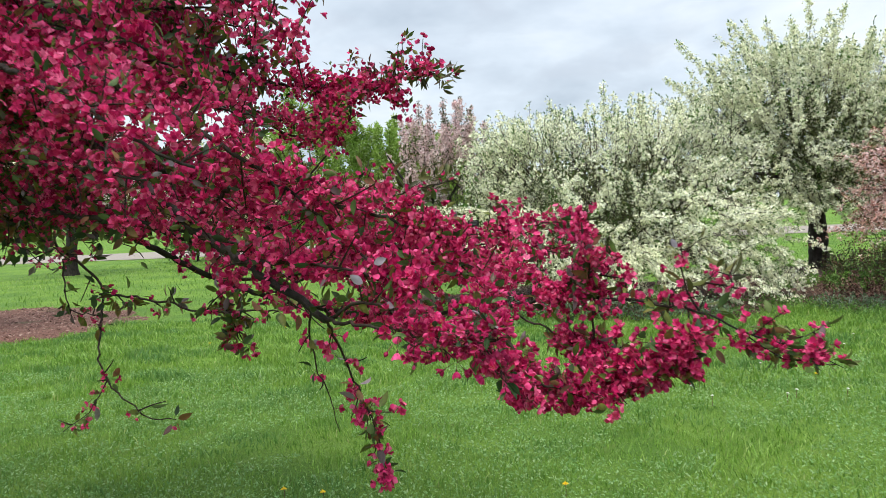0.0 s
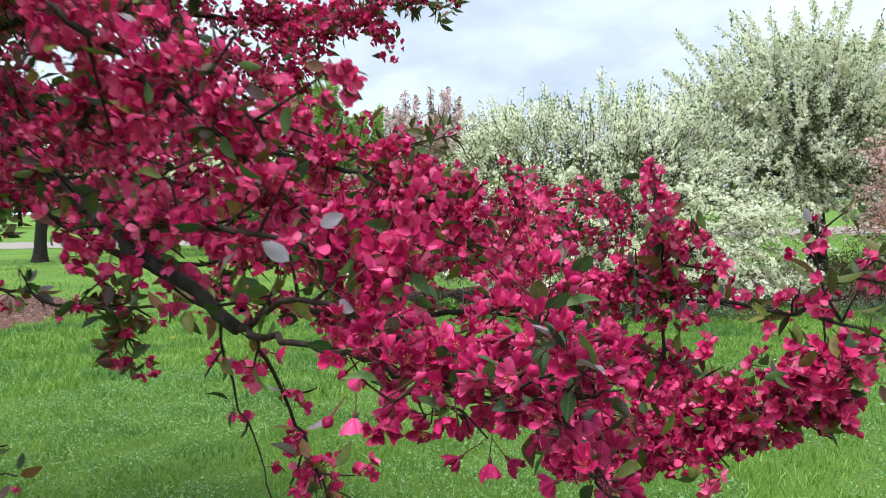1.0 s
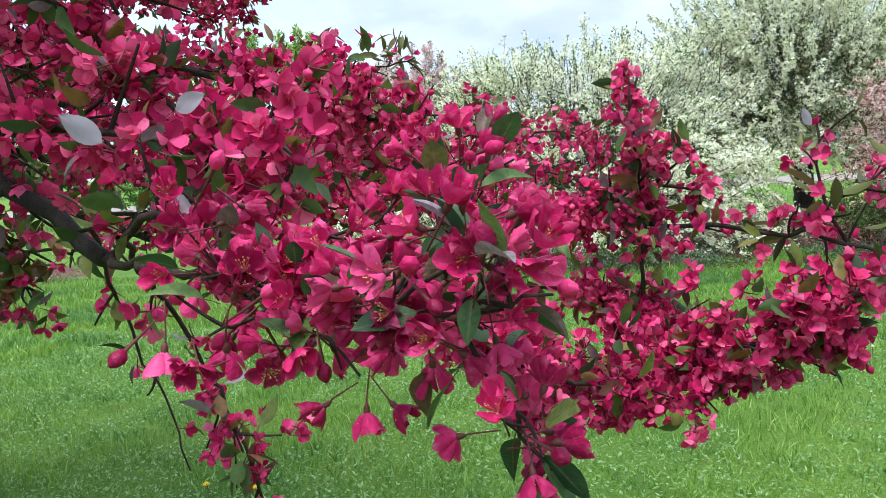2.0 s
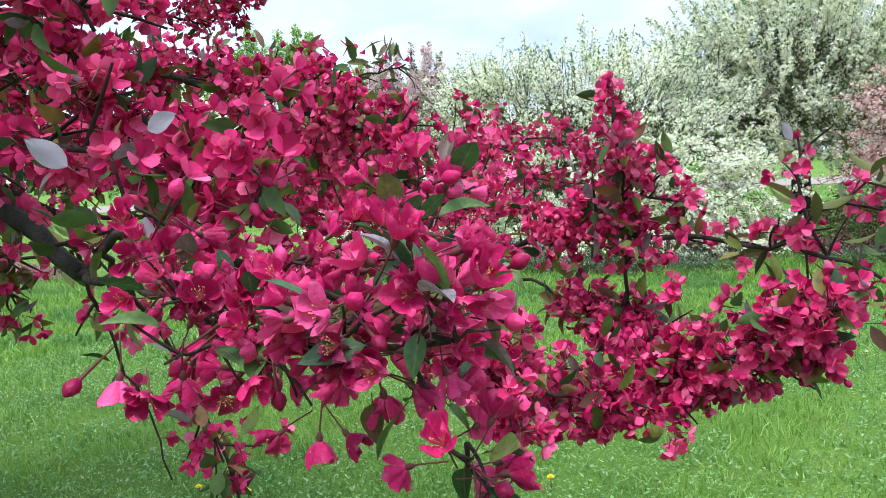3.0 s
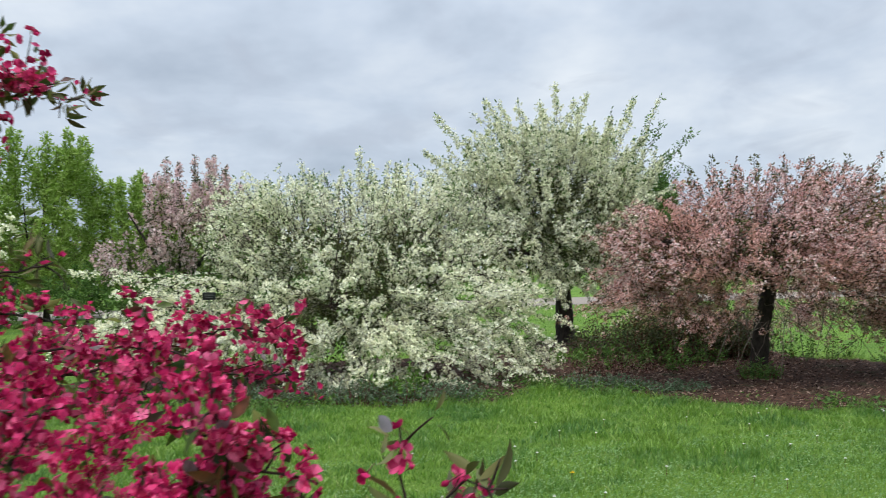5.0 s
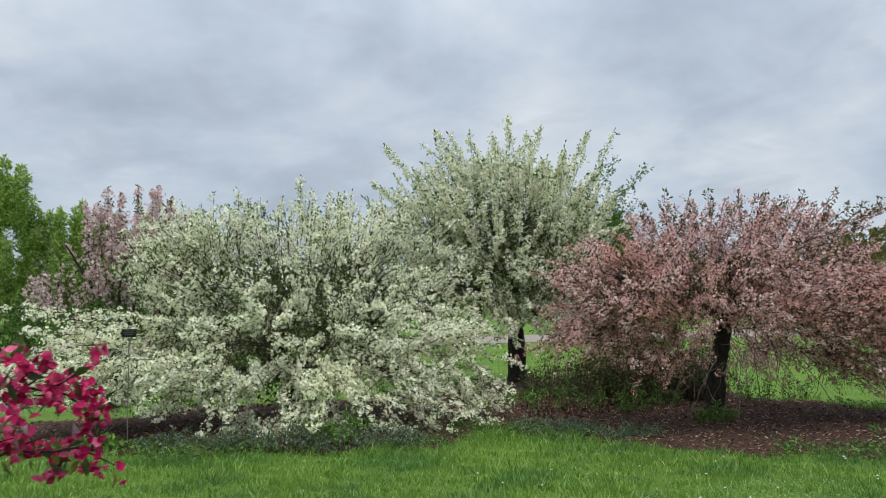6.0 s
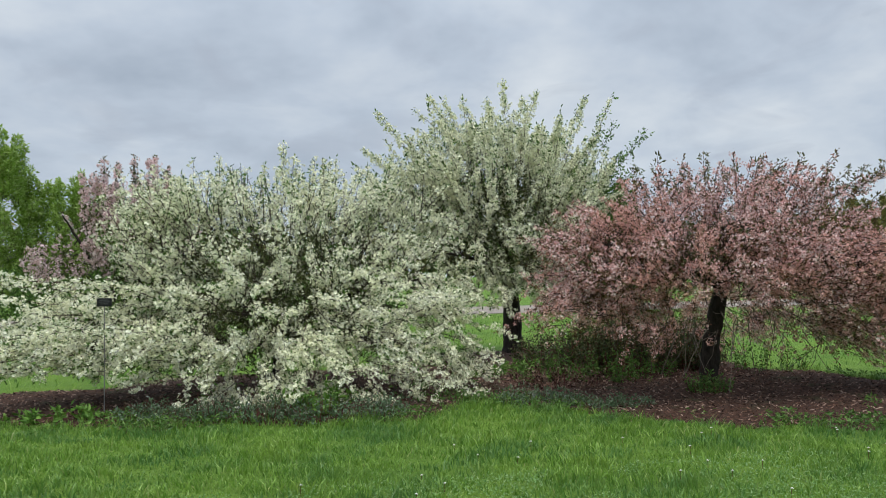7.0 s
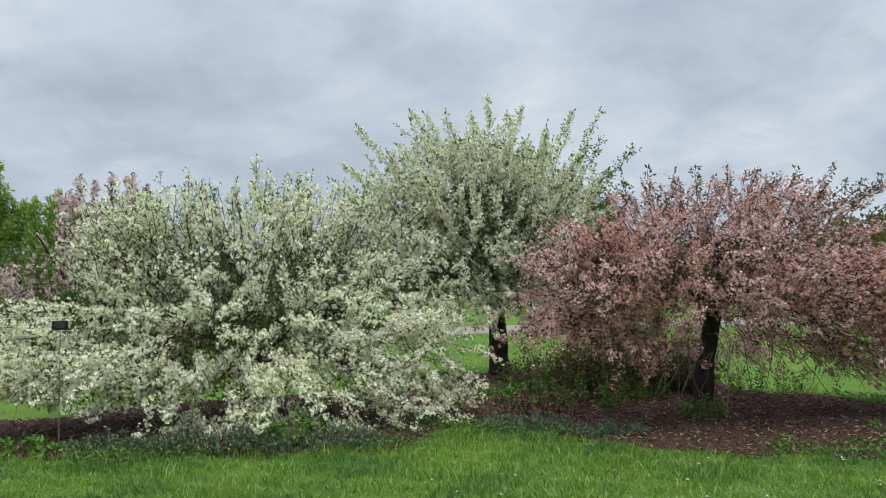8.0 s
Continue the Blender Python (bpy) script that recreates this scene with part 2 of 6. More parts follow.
M_TIPLEAF = leaf_material("bronze_green_leaf", ((0.0, (0.05, 0.05, 0.02)), (0.5, (0.10, 0.13, 0.035)), (0.8, (0.17, 0.17, 0.06)), (1.0, (0.20, 0.10, 0.06))))
# shrub green, darkened to hold the shade under the pink crown
M_SHADED_BRUSH = leaf_material("shaded_brush_leaf", ((0.0, (0.025, 0.03, 0.014)), (0.5, (0.06, 0.09, 0.03)), (0.8, (0.10, 0.12, 0.04)), (1.0, (0.16, 0.08, 0.06))), 0.2)
M_OLIVE = leaf_material("olive_leaf", ((0.0, (0.10, 0.10, 0.02)), (0.6, (0.21, 0.20, 0.05)), (1.0, (0.34, 0.32, 0.10))), 0.3)
M_WEED = leaf_material("weed_leaf", ((0.0, (0.06, 0.14, 0.02)), (0.6, (0.13, 0.27, 0.04)), (1.0, (0.22, 0.38, 0.08))))
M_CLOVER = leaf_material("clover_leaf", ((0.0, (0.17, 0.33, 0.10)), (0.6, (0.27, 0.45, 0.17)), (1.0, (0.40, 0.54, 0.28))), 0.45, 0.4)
M_SAGE = leaf_material("grey_green_leaf", ((0.0, (0.06, 0.11, 0.05)), (0.6, (0.12, 0.20, 0.10)), (0.9, (0.19, 0.26, 0.17)), (1.0, (0.27, 0.29, 0.27))))
M_FAR = leaf_material("far_foliage", ((0.0, (0.05, 0.08, 0.02)), (0.6, (0.12, 0.15, 0.04)), (1.0, (0.24, 0.22, 0.08))))
M_YELLOW = Mat("dandelion_yellow", 0.6).color((0.85, 0.60, 0.02)).m
M_DAISY = Mat("small_white_flower", 0.6).color((0.8, 0.8, 0.76)).m
M_PLATE = Mat("black_plastic", 0.45).color((0.012, 0.012, 0.013)).m
M_INK = Mat("pale_lettering", 0.6).color((0.10, 0.10, 0.10)).m
M_METAL = Mat("grey_metal", 0.4).color((0.2, 0.2, 0.2)).m


# ---- mesh helpers ----
def np_mesh(name, verts, faces, mats, index=None, along=None, smooth=False):
    """A mesh from arrays: faces is a list of (k, sides) arrays; index gives a material to each of them."""
    me = bpy.data.meshes.new(name)
    verts = np.asarray(verts, dtype=np.float32)
    me.vertices.add(len(verts))
    me.vertices.foreach_set("co", verts.ravel())
    loops = np.concatenate([f.ravel() for f in faces]).astype(np.int32)
    sides = np.concatenate([np.full(len(f), f.shape[1]) for f in faces])
    starts = np.concatenate([[0], np.cumsum(sides)[:-1]]).astype(np.int32)
    me.loops.add(len(loops))
    me.loops.foreach_set("vertex_index", loops)
    me.polygons.add(len(sides))
    me.polygons.foreach_set("loop_start", starts)
    for m in mats:
        me.materials.append(m)
    if index is not None:
        me.polygons.foreach_set("material_index", np.concatenate([np.full(len(f), i) for f, i in zip(faces, index)]).astype(np.int32))
    me.polygons.foreach_set("use_smooth", np.full(len(sides), smooth))
    if along is not None:
        me.attributes.new("along", "FLOAT", "POINT").data.foreach_set("value", np.asarray(along, dtype=np.float32))
    me.update(calc_edges=True)
    return me


def part(name, me, parent, label="", kind=""):
    ob = new(name, me)
    ob.parent = parent
    return tagged(ob, label=label, kind=kind)


def thing(name, place, label, category, group="", kind=""):
    ob = new(name)
    ob.location = place
    ob.empty_display_size = 0.1
    return tagged(ob, label, category, group, kind)


def unit(v):
    return v / np.maximum(np.linalg.norm(v, axis=-1, keepdims=True), 1e-9)


def frames(way, rng):
    """Rotations (k, 3, 3) whose third column is way, at random about it."""
    w = unit(np.asarray(way, float))
    side = unit(np.cross(w, rng.normal(size=w.shape)))
    return np.stack([side, np.cross(w, side), w], axis=-1)


def scatter(tv, tf, rot, size, place):
    """Copies of a small template, joined: vertices and face arrays."""
    k, n = len(place), len(tv)
    v = np.einsum("kij,nj->kni", rot, tv) * np.asarray(size).reshape(-1, 1, 1) + place[:, None, :]
    off = (np.arange(k) * n)[:, None, None]
    return v.reshape(-1, 3), [(f[None] + off).reshape(-1, f.shape[1]) for f in tf]


class Soup:
    """Gathers vertices and faces for one joined mesh."""

    def __init__(self):
        self.v, self.f, self.i, self.a, self.count = [], [], [], [], 0

    def add(self, v, faces, mat=0, along=None):
        for f in faces:
            if len(f):
                self.f.append(f + self.count)
                self.i.append(mat)
        self.v.append(v)
        self.a.append(np.zeros(len(v)) if along is None else along)
        self.count += len(v)

    def mesh(self, name, mats, smooth=False):
        return np_mesh(name, np.concatenate(self.v), self.f, mats, self.i, np.concatenate(self.a), smooth)


def tube(points, radii, sides=6, knots=0.0, rng=None):
    """A tapering round stem along points."""
    p = np.asarray(points, float)
    r = np.asarray(radii, float)
    t = unit(np.gradient(p, axis=0))
    ref = np.array([0.31, 0.17, 0.93]) if abs(t[0][2]) < 0.8 else np.array([0.95, 0.2, 0.1])
    a = unit(np.cross(t, ref))
    b = np.cross(t, a)
    ang = np.arange(sides) / sides * 2 * np.pi
    ring = np.cos(ang)[None, :, None] * a[:, None] + np.sin(ang)[None, :, None] * b[:, None]
    rr = np.repeat(r[:, None], sides, 1)
    if knots:
        rr = rr * (1 + knots * rng.normal(size=rr.shape))
    v = (p[:, None] + ring * rr[..., None]).reshape(-1, 3)
    m = len(p)
    i = np.arange(m - 1)[:, None] * sides
    j = np.arange(sides)[None]
    k = (j + 1) % sides
    quads = np.stack([i + j, i + k, i + sides + k, i + sides + j], -1).reshape(-1, 4)
    cap = np.arange((m - 1) * sides, m * sides)[None]
    return v, [quads, cap]


def smooth_line(points, step):
    """A soft curve through control points, sampled at about that step."""
    p = np.asarray(points, float)
    q = np.vstack([2 * p[0] - p[1], p, 2 * p[-1] - p[-2]])
    out = []
    for i in range(1, len(q) - 2):
        n = max(2, int(np.linalg.norm(q[i + 1] - q[i]) / step))
        t = (np.arange(n) / n)[:, None]
        a, b, c, d = q[i - 1], q[i], q[i + 1], q[i + 2]
        out.append(0.5 * (2 * b + (c - a) * t + (2 * a - 5 * b + 4 * c - d) * t**2 + (3 * b - a - 3 * c + d) * t**3))
    out.append(p[-1:])
    return np.concatenate(out)


def petal_grid(across, along, length, width, cup, curl, ruffle=0.0, blunt=0.82):
    """One spoon-shaped petal from the origin along +x, in the xy plane, bending up by cup."""
    v = []
    for j in range(along + 1):
        s = j / along
        w = width * (np.sin(np.pi * (0.10 + blunt * s) ** 1.15) ** 0.8) * (0.35 + 0.65 * min(1, s * 2.2))
        for i in range(across + 1):
            u = i / across * 2 - 1
            x = length * s * np.cos(cup * s * 0.6)
            z = length * np.sin(cup) * s ** 1.5 + curl * width * (u * u) * np.sin(np.pi * s) - 0.12 * length * max(0.0, s - 0.75) + ruffle * s * s * np.sin(5.3 * u + 9 * ruffle + 4 * s)
            v.append((x, u * w * 0.5, z))
    f = [(j * (across + 1) + i, j * (across + 1) + i + 1, (j + 1) * (across + 1) + i + 1, (j + 1) * (across + 1) + i) for j in range(along) for i in range(across)]
    s = np.repeat(np.arange(along + 1) / along, across + 1)
    return np.array(v), np.array(f), s


def flower_soup(across, along, cup, rng, petals=5, length=0.5, width=0.42, stamens=0, stem=0.0, wild=0.12, plain=False, ruffle=0.0, curl=0.35, blunt=0.82):
    """A flower of size 1 that faces +z, with its stem below. Slots: petal, stem, stamen, anther."""
    s = Soup()
    for k in range(petals):
        v, f, a = petal_grid(across, along, length * rng.uniform(0.88, 1.1), width * rng.uniform(0.85, 1.15), cup + rng.normal() * wild, curl + 0.2 * rng.normal(), ruffle * rng.normal(), blunt)
        roll = rng.normal() * 0.25
        turn = Euler((roll, 0, 2 * math.pi * (k + rng.normal() * 0.06) / petals)).to_matrix()
        s.add(v @ np.array(turn).T + (0, 0, 0.004 * k), [f], 0, a)
    if plain:
        v, f = tube([(0, 0, 0.02), (0, 0.05, -stem)], [0.05, 0.015], 3)
        s.add(v, f[:1], 1)
    elif stem:
        p = smooth_line([(0, 0, 0.0), (0.03, 0.02, -0.3 * stem), (0.0, 0.08, -stem)], 0.35)
        v, f = tube(p, np.linspace(0.022, 0.018, len(p)), 4)
        s.add(v, f, 1)
        v, f = tube([(0, 0, 0.03), (0, 0, -0.06), (0, 0, -0.18)], [0.07, 0.075, 0.02], 6)
        s.add(v, f, 1)
    for k in range(stamens):
        w = np.array([rng.normal() * 0.4, rng.normal() * 0.4, 1.0])
        w /= np.linalg.norm(w)
        tip = w * rng.uniform(0.24, 0.34)
        v, f = tube([(0, 0, 0), tip * 0.5, tip], [0.006, 0.005, 0.004], 3)
        s.add(v, f[:1], 2)
        v, f = tube([tip - w * 0.02, tip, tip + w * 0.022], [0.006, 0.02, 0.004], 4)
        s.add(v, f[:1], 3)
    return s


def bud_soup(stem):
    s = Soup()
    z = np.linspace(0, 0.42, 5)
    v, f = tube(np.stack([z * 0, z * 0, z], 1), 0.17 * np.sin(np.pi * (0.12 + 0.84 * z / 0.42)) ** 0.8, 6)
    s.add(v, f, 0, np.repeat(np.linspace(0.3, 0.7, 5), 6))
    if stem:
        v, f = tube([(0, 0, 0.02), (0, 0.05, -stem)], [0.05, 0.018], 3)
        s.add(v, f, 1)
    return s


def leaf_grid(across, along, width, fold, droop):
    """A pointed oval leaf of length 1 from the origin along +x, folded along its rib."""
    v, a = [], []
    for j in range(along + 1):
        s = j / along
        w = width * np.sin(np.pi * s ** 0.85) ** 0.9 + (0.012 if 0 < s < 1 else 0.0)
        for i in range(across + 1):
            u = i / across * 2 - 1
            v.append((s - 0.1 * droop * s * s, u * w * 0.5, abs(u) * w * 0.5 * fold - droop * s * s * 0.5 + 0.012 * np.sin(7 * s + 3 * u)))
            a.append(abs(u))
    f = [(j * (across + 1) + i, j * (across + 1) + i + 1, (j + 1) * (across + 1) + i + 1, (j + 1) * (across + 1) + i) for j in range(along) for i in range(across)]
    return np.array(v), np.array(f), np.array(a)


# small, cheap templates for what stays far off
def star_template():
    v, f = [(0, 0, 0)], []
    for k in range(5):
        a = 2 * math.pi * k / 5
        for r, da, z in ((0.42, -0.50, 0.10), (0.52, 0.0, 0.16), (0.42, 0.50, 0.10)):
            v.append((r * math.cos(a + da), r * math.sin(a + da), z))
        f.append((0, 3 * k + 1, 3 * k + 2, 3 * k + 3))
    return np.array(v), [np.array(f)]


def cup_template():
    v = [(0, 0, -0.04)] + [((0.5 + 0.05 * (k % 2)) * math.cos(1.2566 * k), (0.5 - 0.06 * (k % 3)) * math.sin(1.2566 * k), 0.10 + 0.07 * (k % 2)) for k in range(5)]
    return np.array(v), [np.array([(0, k + 1, (k + 1) % 5 + 1) for k in range(5)])]


STAR, CUP = star_template(), cup_template()
BLOOM = (np.array([(0, 0, -0.05), (0.52, 0.05, 0.13), (-0.04, 0.50, 0.07), (-0.5, -0.03, 0.15), (0.05, -0.47, 0.09)]), [np.array([(0, 1, 2), (0, 2, 3), (0, 3, 4), (0, 4, 1)])])
FLAT_LEAF = (np.array([(0, 0, 0), (0.45, 0.21, 0.08), (1, 0, -0.08), (0.45, -0.21, 0.08)]), [np.array([(0, 2, 1), (0, 3, 2)])])
SMALL_LEAF = (np.array([(0, 0, 0), (0.45, 0.21, 0.08), (1, 0, -0.08), (0.45, -0.21, 0.08), (0.5, 0, -0.02)]), [np.array([(0, 4, 1), (4, 2, 1), (0, 3, 4), (4, 3, 2)])])


# ---- ground ----
def bump_at(x, y, cx, cy, rx, ry):
    return 1.0 - np.sqrt(((x - cx) / rx) ** 2 + ((y - cy) / ry) ** 2)


def wobble(x, y):
    return 0.10 * np.sin(1.9 * x + 1.3 * y) + 0.07 * np.sin(4.3 * x - 2.9 * y + 1.0) + 0.05 * np.sin(9.1 * x + 7.7 * y + 2.0) + 0.03 * np.sin(17 * x - 13 * y)


def bed(x, y):
    """Above 0 inside the mulched beds under the trees."""
    m = np.maximum(bump_at(x, y, 2.0, 13.5, 3.2, 2.5), bump_at(x, y, 7.7, 11.8, 3.0, 2.7))
    m = np.maximum(m, bump_at(x, y, 6.2, 16.2, 2.2, 1.9))
    m = np.maximum(m, bump_at(x, y, 5.0, 13.9, 2.4, 2.6))
    m = np.maximum(m, bump_at(x, y, 7.9, 14.4, 1.9, 2.0))
    m = np.maximum(m, bump_at(x, y, -0.8, 13.4, 2.1, 1.4))
    m = np.maximum(m, bump_at(x, y, -8.6, 12.2, 2.7, 2.3))
    return m + wobble(x, y) * 0.7


def make_ground():
    me = bpy.data.meshes.new("ground")
    bm = bmesh.new()
    bmesh.ops.create_grid(bm, x_segments=60, y_segments=60, size=900)
    for v in bm.verts:
        d = math.hypot(v.co.x, v.co.y)
        if d > 70:
            v.co.z = 1.0 * math.sin(v.co.x * 0.013) * min(1, (d - 70) / 200)
    bm.to_mesh(me)
    bm.free()
    me.materials.append(M_LAWN)
    tagged(new("ground", me), "mown green lawn with weeds", "lawn", kind="structure")
    # mulch, a low swelling sheet that dives under the lawn at its ragged edge
    def sheet(x0, x1, y0, y1, step):
        nx, ny = int((x1 - x0) / step), int((y1 - y0) / step)
        X, Y = np.meshgrid(np.linspace(x0, x1, nx + 1), np.linspace(y0, y1, ny + 1))
        rng = np.random.default_rng(5)
        Z = np.clip(bed(X, Y) * 0.35, -0.05, 0.05) + rng.normal(size=X.shape) * 0.006
        i = (np.arange(ny)[:, None] * (nx + 1) + np.arange(nx)[None])
        q = np.stack([i, i + 1, i + nx + 2, i + nx + 1], -1).reshape(-1, 4)
        keep = (bed(X, Y) > -0.12).ravel()[q].any(1)
        return np.stack([X, Y, Z], -1).reshape(-1, 3), q[keep]
    for box, mat, label in (((-4, 13, 7.5, 20.5, 0.09), M_MULCH, "dark wood-chip mulch bed under the flowering trees"), ((-12, -5.5, 9.3, 15, 0.12), M_DRYMULCH, "dry reddish wood-chip mulch bed on the lawn")):
        v, q = sheet(*box)
        tagged(new("mulch_bed", np_mesh("mulch_bed", v, [q], [mat], smooth=True)), label, "mulch bed", kind="structure")
    # the pale drive beyond the trees
    X = np.linspace(-120, 120, 121)
    near, far = 33.6 + 0.5 * np.sin(X * 0.05), 40.5 + 0.6 * np.sin(X * 0.05 + 0.4)
    v = np.concatenate([np.stack([X, near, X * 0 + 0.02], 1), np.stack([X, near + 0.3, X * 0 + 0.05], 1), np.stack([X, far - 0.3, X * 0 + 0.05], 1), np.stack([X, far, X * 0 + 0.02], 1)])
    i = np.arange(120)
    q = np.concatenate([np.stack([i + k * 121, i + 1 + k * 121, i + 122 + k * 121, i + 121 + k * 121], 1) for k in range(3)])
    tagged(new("road", np_mesh("road", v, [q], [M_GRAVEL], smooth=True)), "pale gravel drive crossing the lawn", "road", kind="structure")


make_ground()


# ---- flowering trees ----
class Growth:
    """Branch lines that reach out to a crown's points, each from the nearest wood."""

    def __init__(self, seed, fork):
        self.rng = np.random.default_rng(seed)
        self.fork = np.asarray(fork, float)
        self.nodes, self.lines = [self.fork[None]], []

    def limb(self, points, r0, r1):
        p = smooth_line(points, 0.12)
        p[1:-1] += self.rng.normal(size=p[1:-1].shape) * r1 * 0.35
        self.nodes.append(p[len(p) // 3:])
        return p, np.linspace(r0, r1, len(p)) * (1 + 0.05 * self.rng.normal(size=len(p)))

    def reach(self, targets, bow, radius):
        rng = self.rng
        nodes = np.concatenate(self.nodes)
        order = np.argsort(np.linalg.norm(targets - self.fork, axis=1))
        for t in targets[order]:
            d = np.linalg.norm(nodes - t, axis=1)
            back = np.maximum(0, np.linalg.norm(nodes - self.fork, axis=1) - np.linalg.norm(t - self.fork))
            s = nodes[np.argmin(d + 1.5 * back)]
            gap = t - s
            n = np.linalg.norm(gap)
            if n < 0.03:
                continue
            bend = rng.normal(size=3) * 0.10 * n + np.array([0, 0, bow * n])
            u = np.linspace(0, 1, 6)[:, None]
            p = s + gap * u + bend * np.sin(np.pi * u) * 0.5 + rng.normal(size=(6, 3)) * 0.012 * (u > 0)
            self.lines.append((p, radius * (0.6 + 0.6 * min(n, 1.5))))
            nodes = np.concatenate([nodes, p[2:]])
        return self


def inside(rng, n, lobes, shell=0.5):
    """Points in a union of ellipsoids (centre, radii, weight), gathered towards the skin."""
    w = np.array([l[2] for l in lobes], float)
    pick = rng.choice(len(lobes), n, p=w / w.sum())
    c, r = np.array([l[0] for l in lobes], float)[pick], np.array([l[1] for l in lobes], float)[pick]
    return c + unit(rng.normal(size=(n, 3))) * r * (rng.uniform(size=(n, 1)) ** shell)


def wands(rng, starts, way, spread, low, high):
    out = []
    for s in starts:
        w = unit(unit(np.asarray(way, float)) + rng.normal(size=3) * spread)
        n = rng.uniform(low, high)
        u = np.linspace(0, 1, 6)[:, None]
        out.append((s + w * n * u + rng.normal(size=3) * 0.10 * n * u**2 + rng.normal(size=(6, 3)) * 0.008, 0.006))
    return out


def clusters(rng, lines, per_metre, skip, spread):
    """Spur places in a sleeve round the lines, and the way out from each."""
    place, way = [], []
    for p, r in lines:
        seg = np.linalg.norm(np.diff(p, axis=0), axis=1).sum()
        n = rng.poisson(per_metre * seg * (1 - skip))
        if not n:
            continue
        u = skip + (1 - skip) * rng.uniform(size=n)
        f = u * (len(p) - 1)
        i = np.minimum(f.astype(int), len(p) - 2)
        q = p[i] + (p[i + 1] - p[i]) * (f - i)[:, None]
        t = unit(p[-1] - p[0])
        o = rng.normal(size=(n, 3))
        o = unit(o - (o @ t)[:, None] * t + (0, 0, 0.25)) * (1 - 0.5 * u[:, None])
        place.append(q + o * spread * rng.uniform(0.2, 1.0, size=(n, 1)))
        way.append(o + 0.3 * t)
    return np.concatenate(place), unit(np.concatenate(way))


def burst(rng, place, way, each, radius):
    """Each spur's flowers or leaves, a loose half ball that faces outwards."""
    k = rng.poisson(each, len(place))
    p, w = np.repeat(place, k, 0), np.repeat(way, k, 0)
    out = unit(w * 0.7 + rng.normal(size=p.shape) * 0.8)
    return p + out * radius * rng.uniform(0.3, 1.15, (len(p), 1)), out


def blossom_tree(name, label, base, trunk, limbs, lobes, count, seed, petal, leaf, flower=0.04, per_metre=20, spread=0.07, leaves=0.15, each=8,
                 r_trunk=0.13, leaf_size=0.055, group="", floor=0.06, small=SMALL_LEAF):
    """A tree or shrub far off, its twigs grown out from the limbs into the lobes."""
    base = np.asarray(base, float)
    root = thing(name, tuple(base), label, "tree", group)
    g = Growth(seed, trunk[-1])
    rng = g.rng
    p = smooth_line(trunk, 0.12)
    r = np.linspace(1.0, 0.72, len(p)) * r_trunk
    r[:3] *= np.array([1.5, 1.22, 1.08])
    v, f = tube(p, r, 12, 0.05, rng)
    part("trunk", np_mesh("trunk", v - base, f, [M_BARK], smooth=True), root, "dark rough-barked trunk")
    for points, r0 in limbs:
        q, rr = g.limb([trunk[-1], *points], r0, r0 * 0.3)
        v, f = tube(q, rr, 8, 0.05, rng)
        part("limb", np_mesh("limb", v - base, f, [M_BARK], smooth=True), root)
    targets = inside(rng, count, lobes, 0.45)
    g.reach(targets[targets[:, 2] > floor], 0.15, 0.008)
    twigs = Soup()
    for q, rad in g.lines:
        v, f = tube(q, np.linspace(rad, rad * 0.3, len(q)), 3)
        twigs.add(v - base, f)
    place, way = clusters(rng, g.lines, per_metre, 0.15, spread)
    ok = place[:, 2] > floor
    place, way = place[ok], way[ok]
    leafy = rng.uniform(size=len(place)) < leaves + 0.25 * leaves * (np.sin(2.1 * place[:, 0] + 1.3 * place[:, 2]) + np.sin(2.7 * place[:, 2] + 1.1 * place[:, 1]))
    if petal:
        p, w = burst(rng, place[~leafy], way[~leafy], each, flower * 1.15)
        v, f = scatter(*BLOOM, frames(w + rng.normal(size=w.shape) * 0.35, rng), flower * rng.uniform(0.75, 1.2, len(p)), p)
        part("blossom", np_mesh("blossom", v - base, f, [petal]), root, kind="stuff")
    else:
        leafy[:] = True
    p, w = burst(rng, place[leafy], way[leafy], 7, leaf_size * 0.5)
    v, f = scatter(*small, frames(w, rng)[:, :, [2, 0, 1]], leaf_size * rng.uniform(0.6, 1.3, len(p)), p)
    part("foliage", np_mesh("foliage", v - base, f, [leaf]), root, kind="stuff")
    part("twigwork", twigs.mesh("twigwork", [M_TWIG]), root, kind="stuff")
    return root


FRILL = (np.array([(0, 0, -0.03)] + [(r * math.cos(1.2566 * k + d), r * math.sin(1.2566 * k + d), 0.06 + 0.16 * ((2 * k) % 5) / 5) for k in range(5) for r, d in ((0.5, -0.42), (0.52, 0.42))]),
         [np.array([(0, 2 * k + 1, 2 * k + 2) for k in range(5)])])


TRIFLE = (np.array([(0, 0, -0.04)] + [(0.52 * math.cos(2.094 * k + d), 0.52 * math.sin(2.094 * k + d), 0.08 + 0.07 * k) for k in range(3) for d in (-0.72, 0.72)]),
          [np.array([(0, 2 * k + 1, 2 * k + 2) for k in range(3)])])


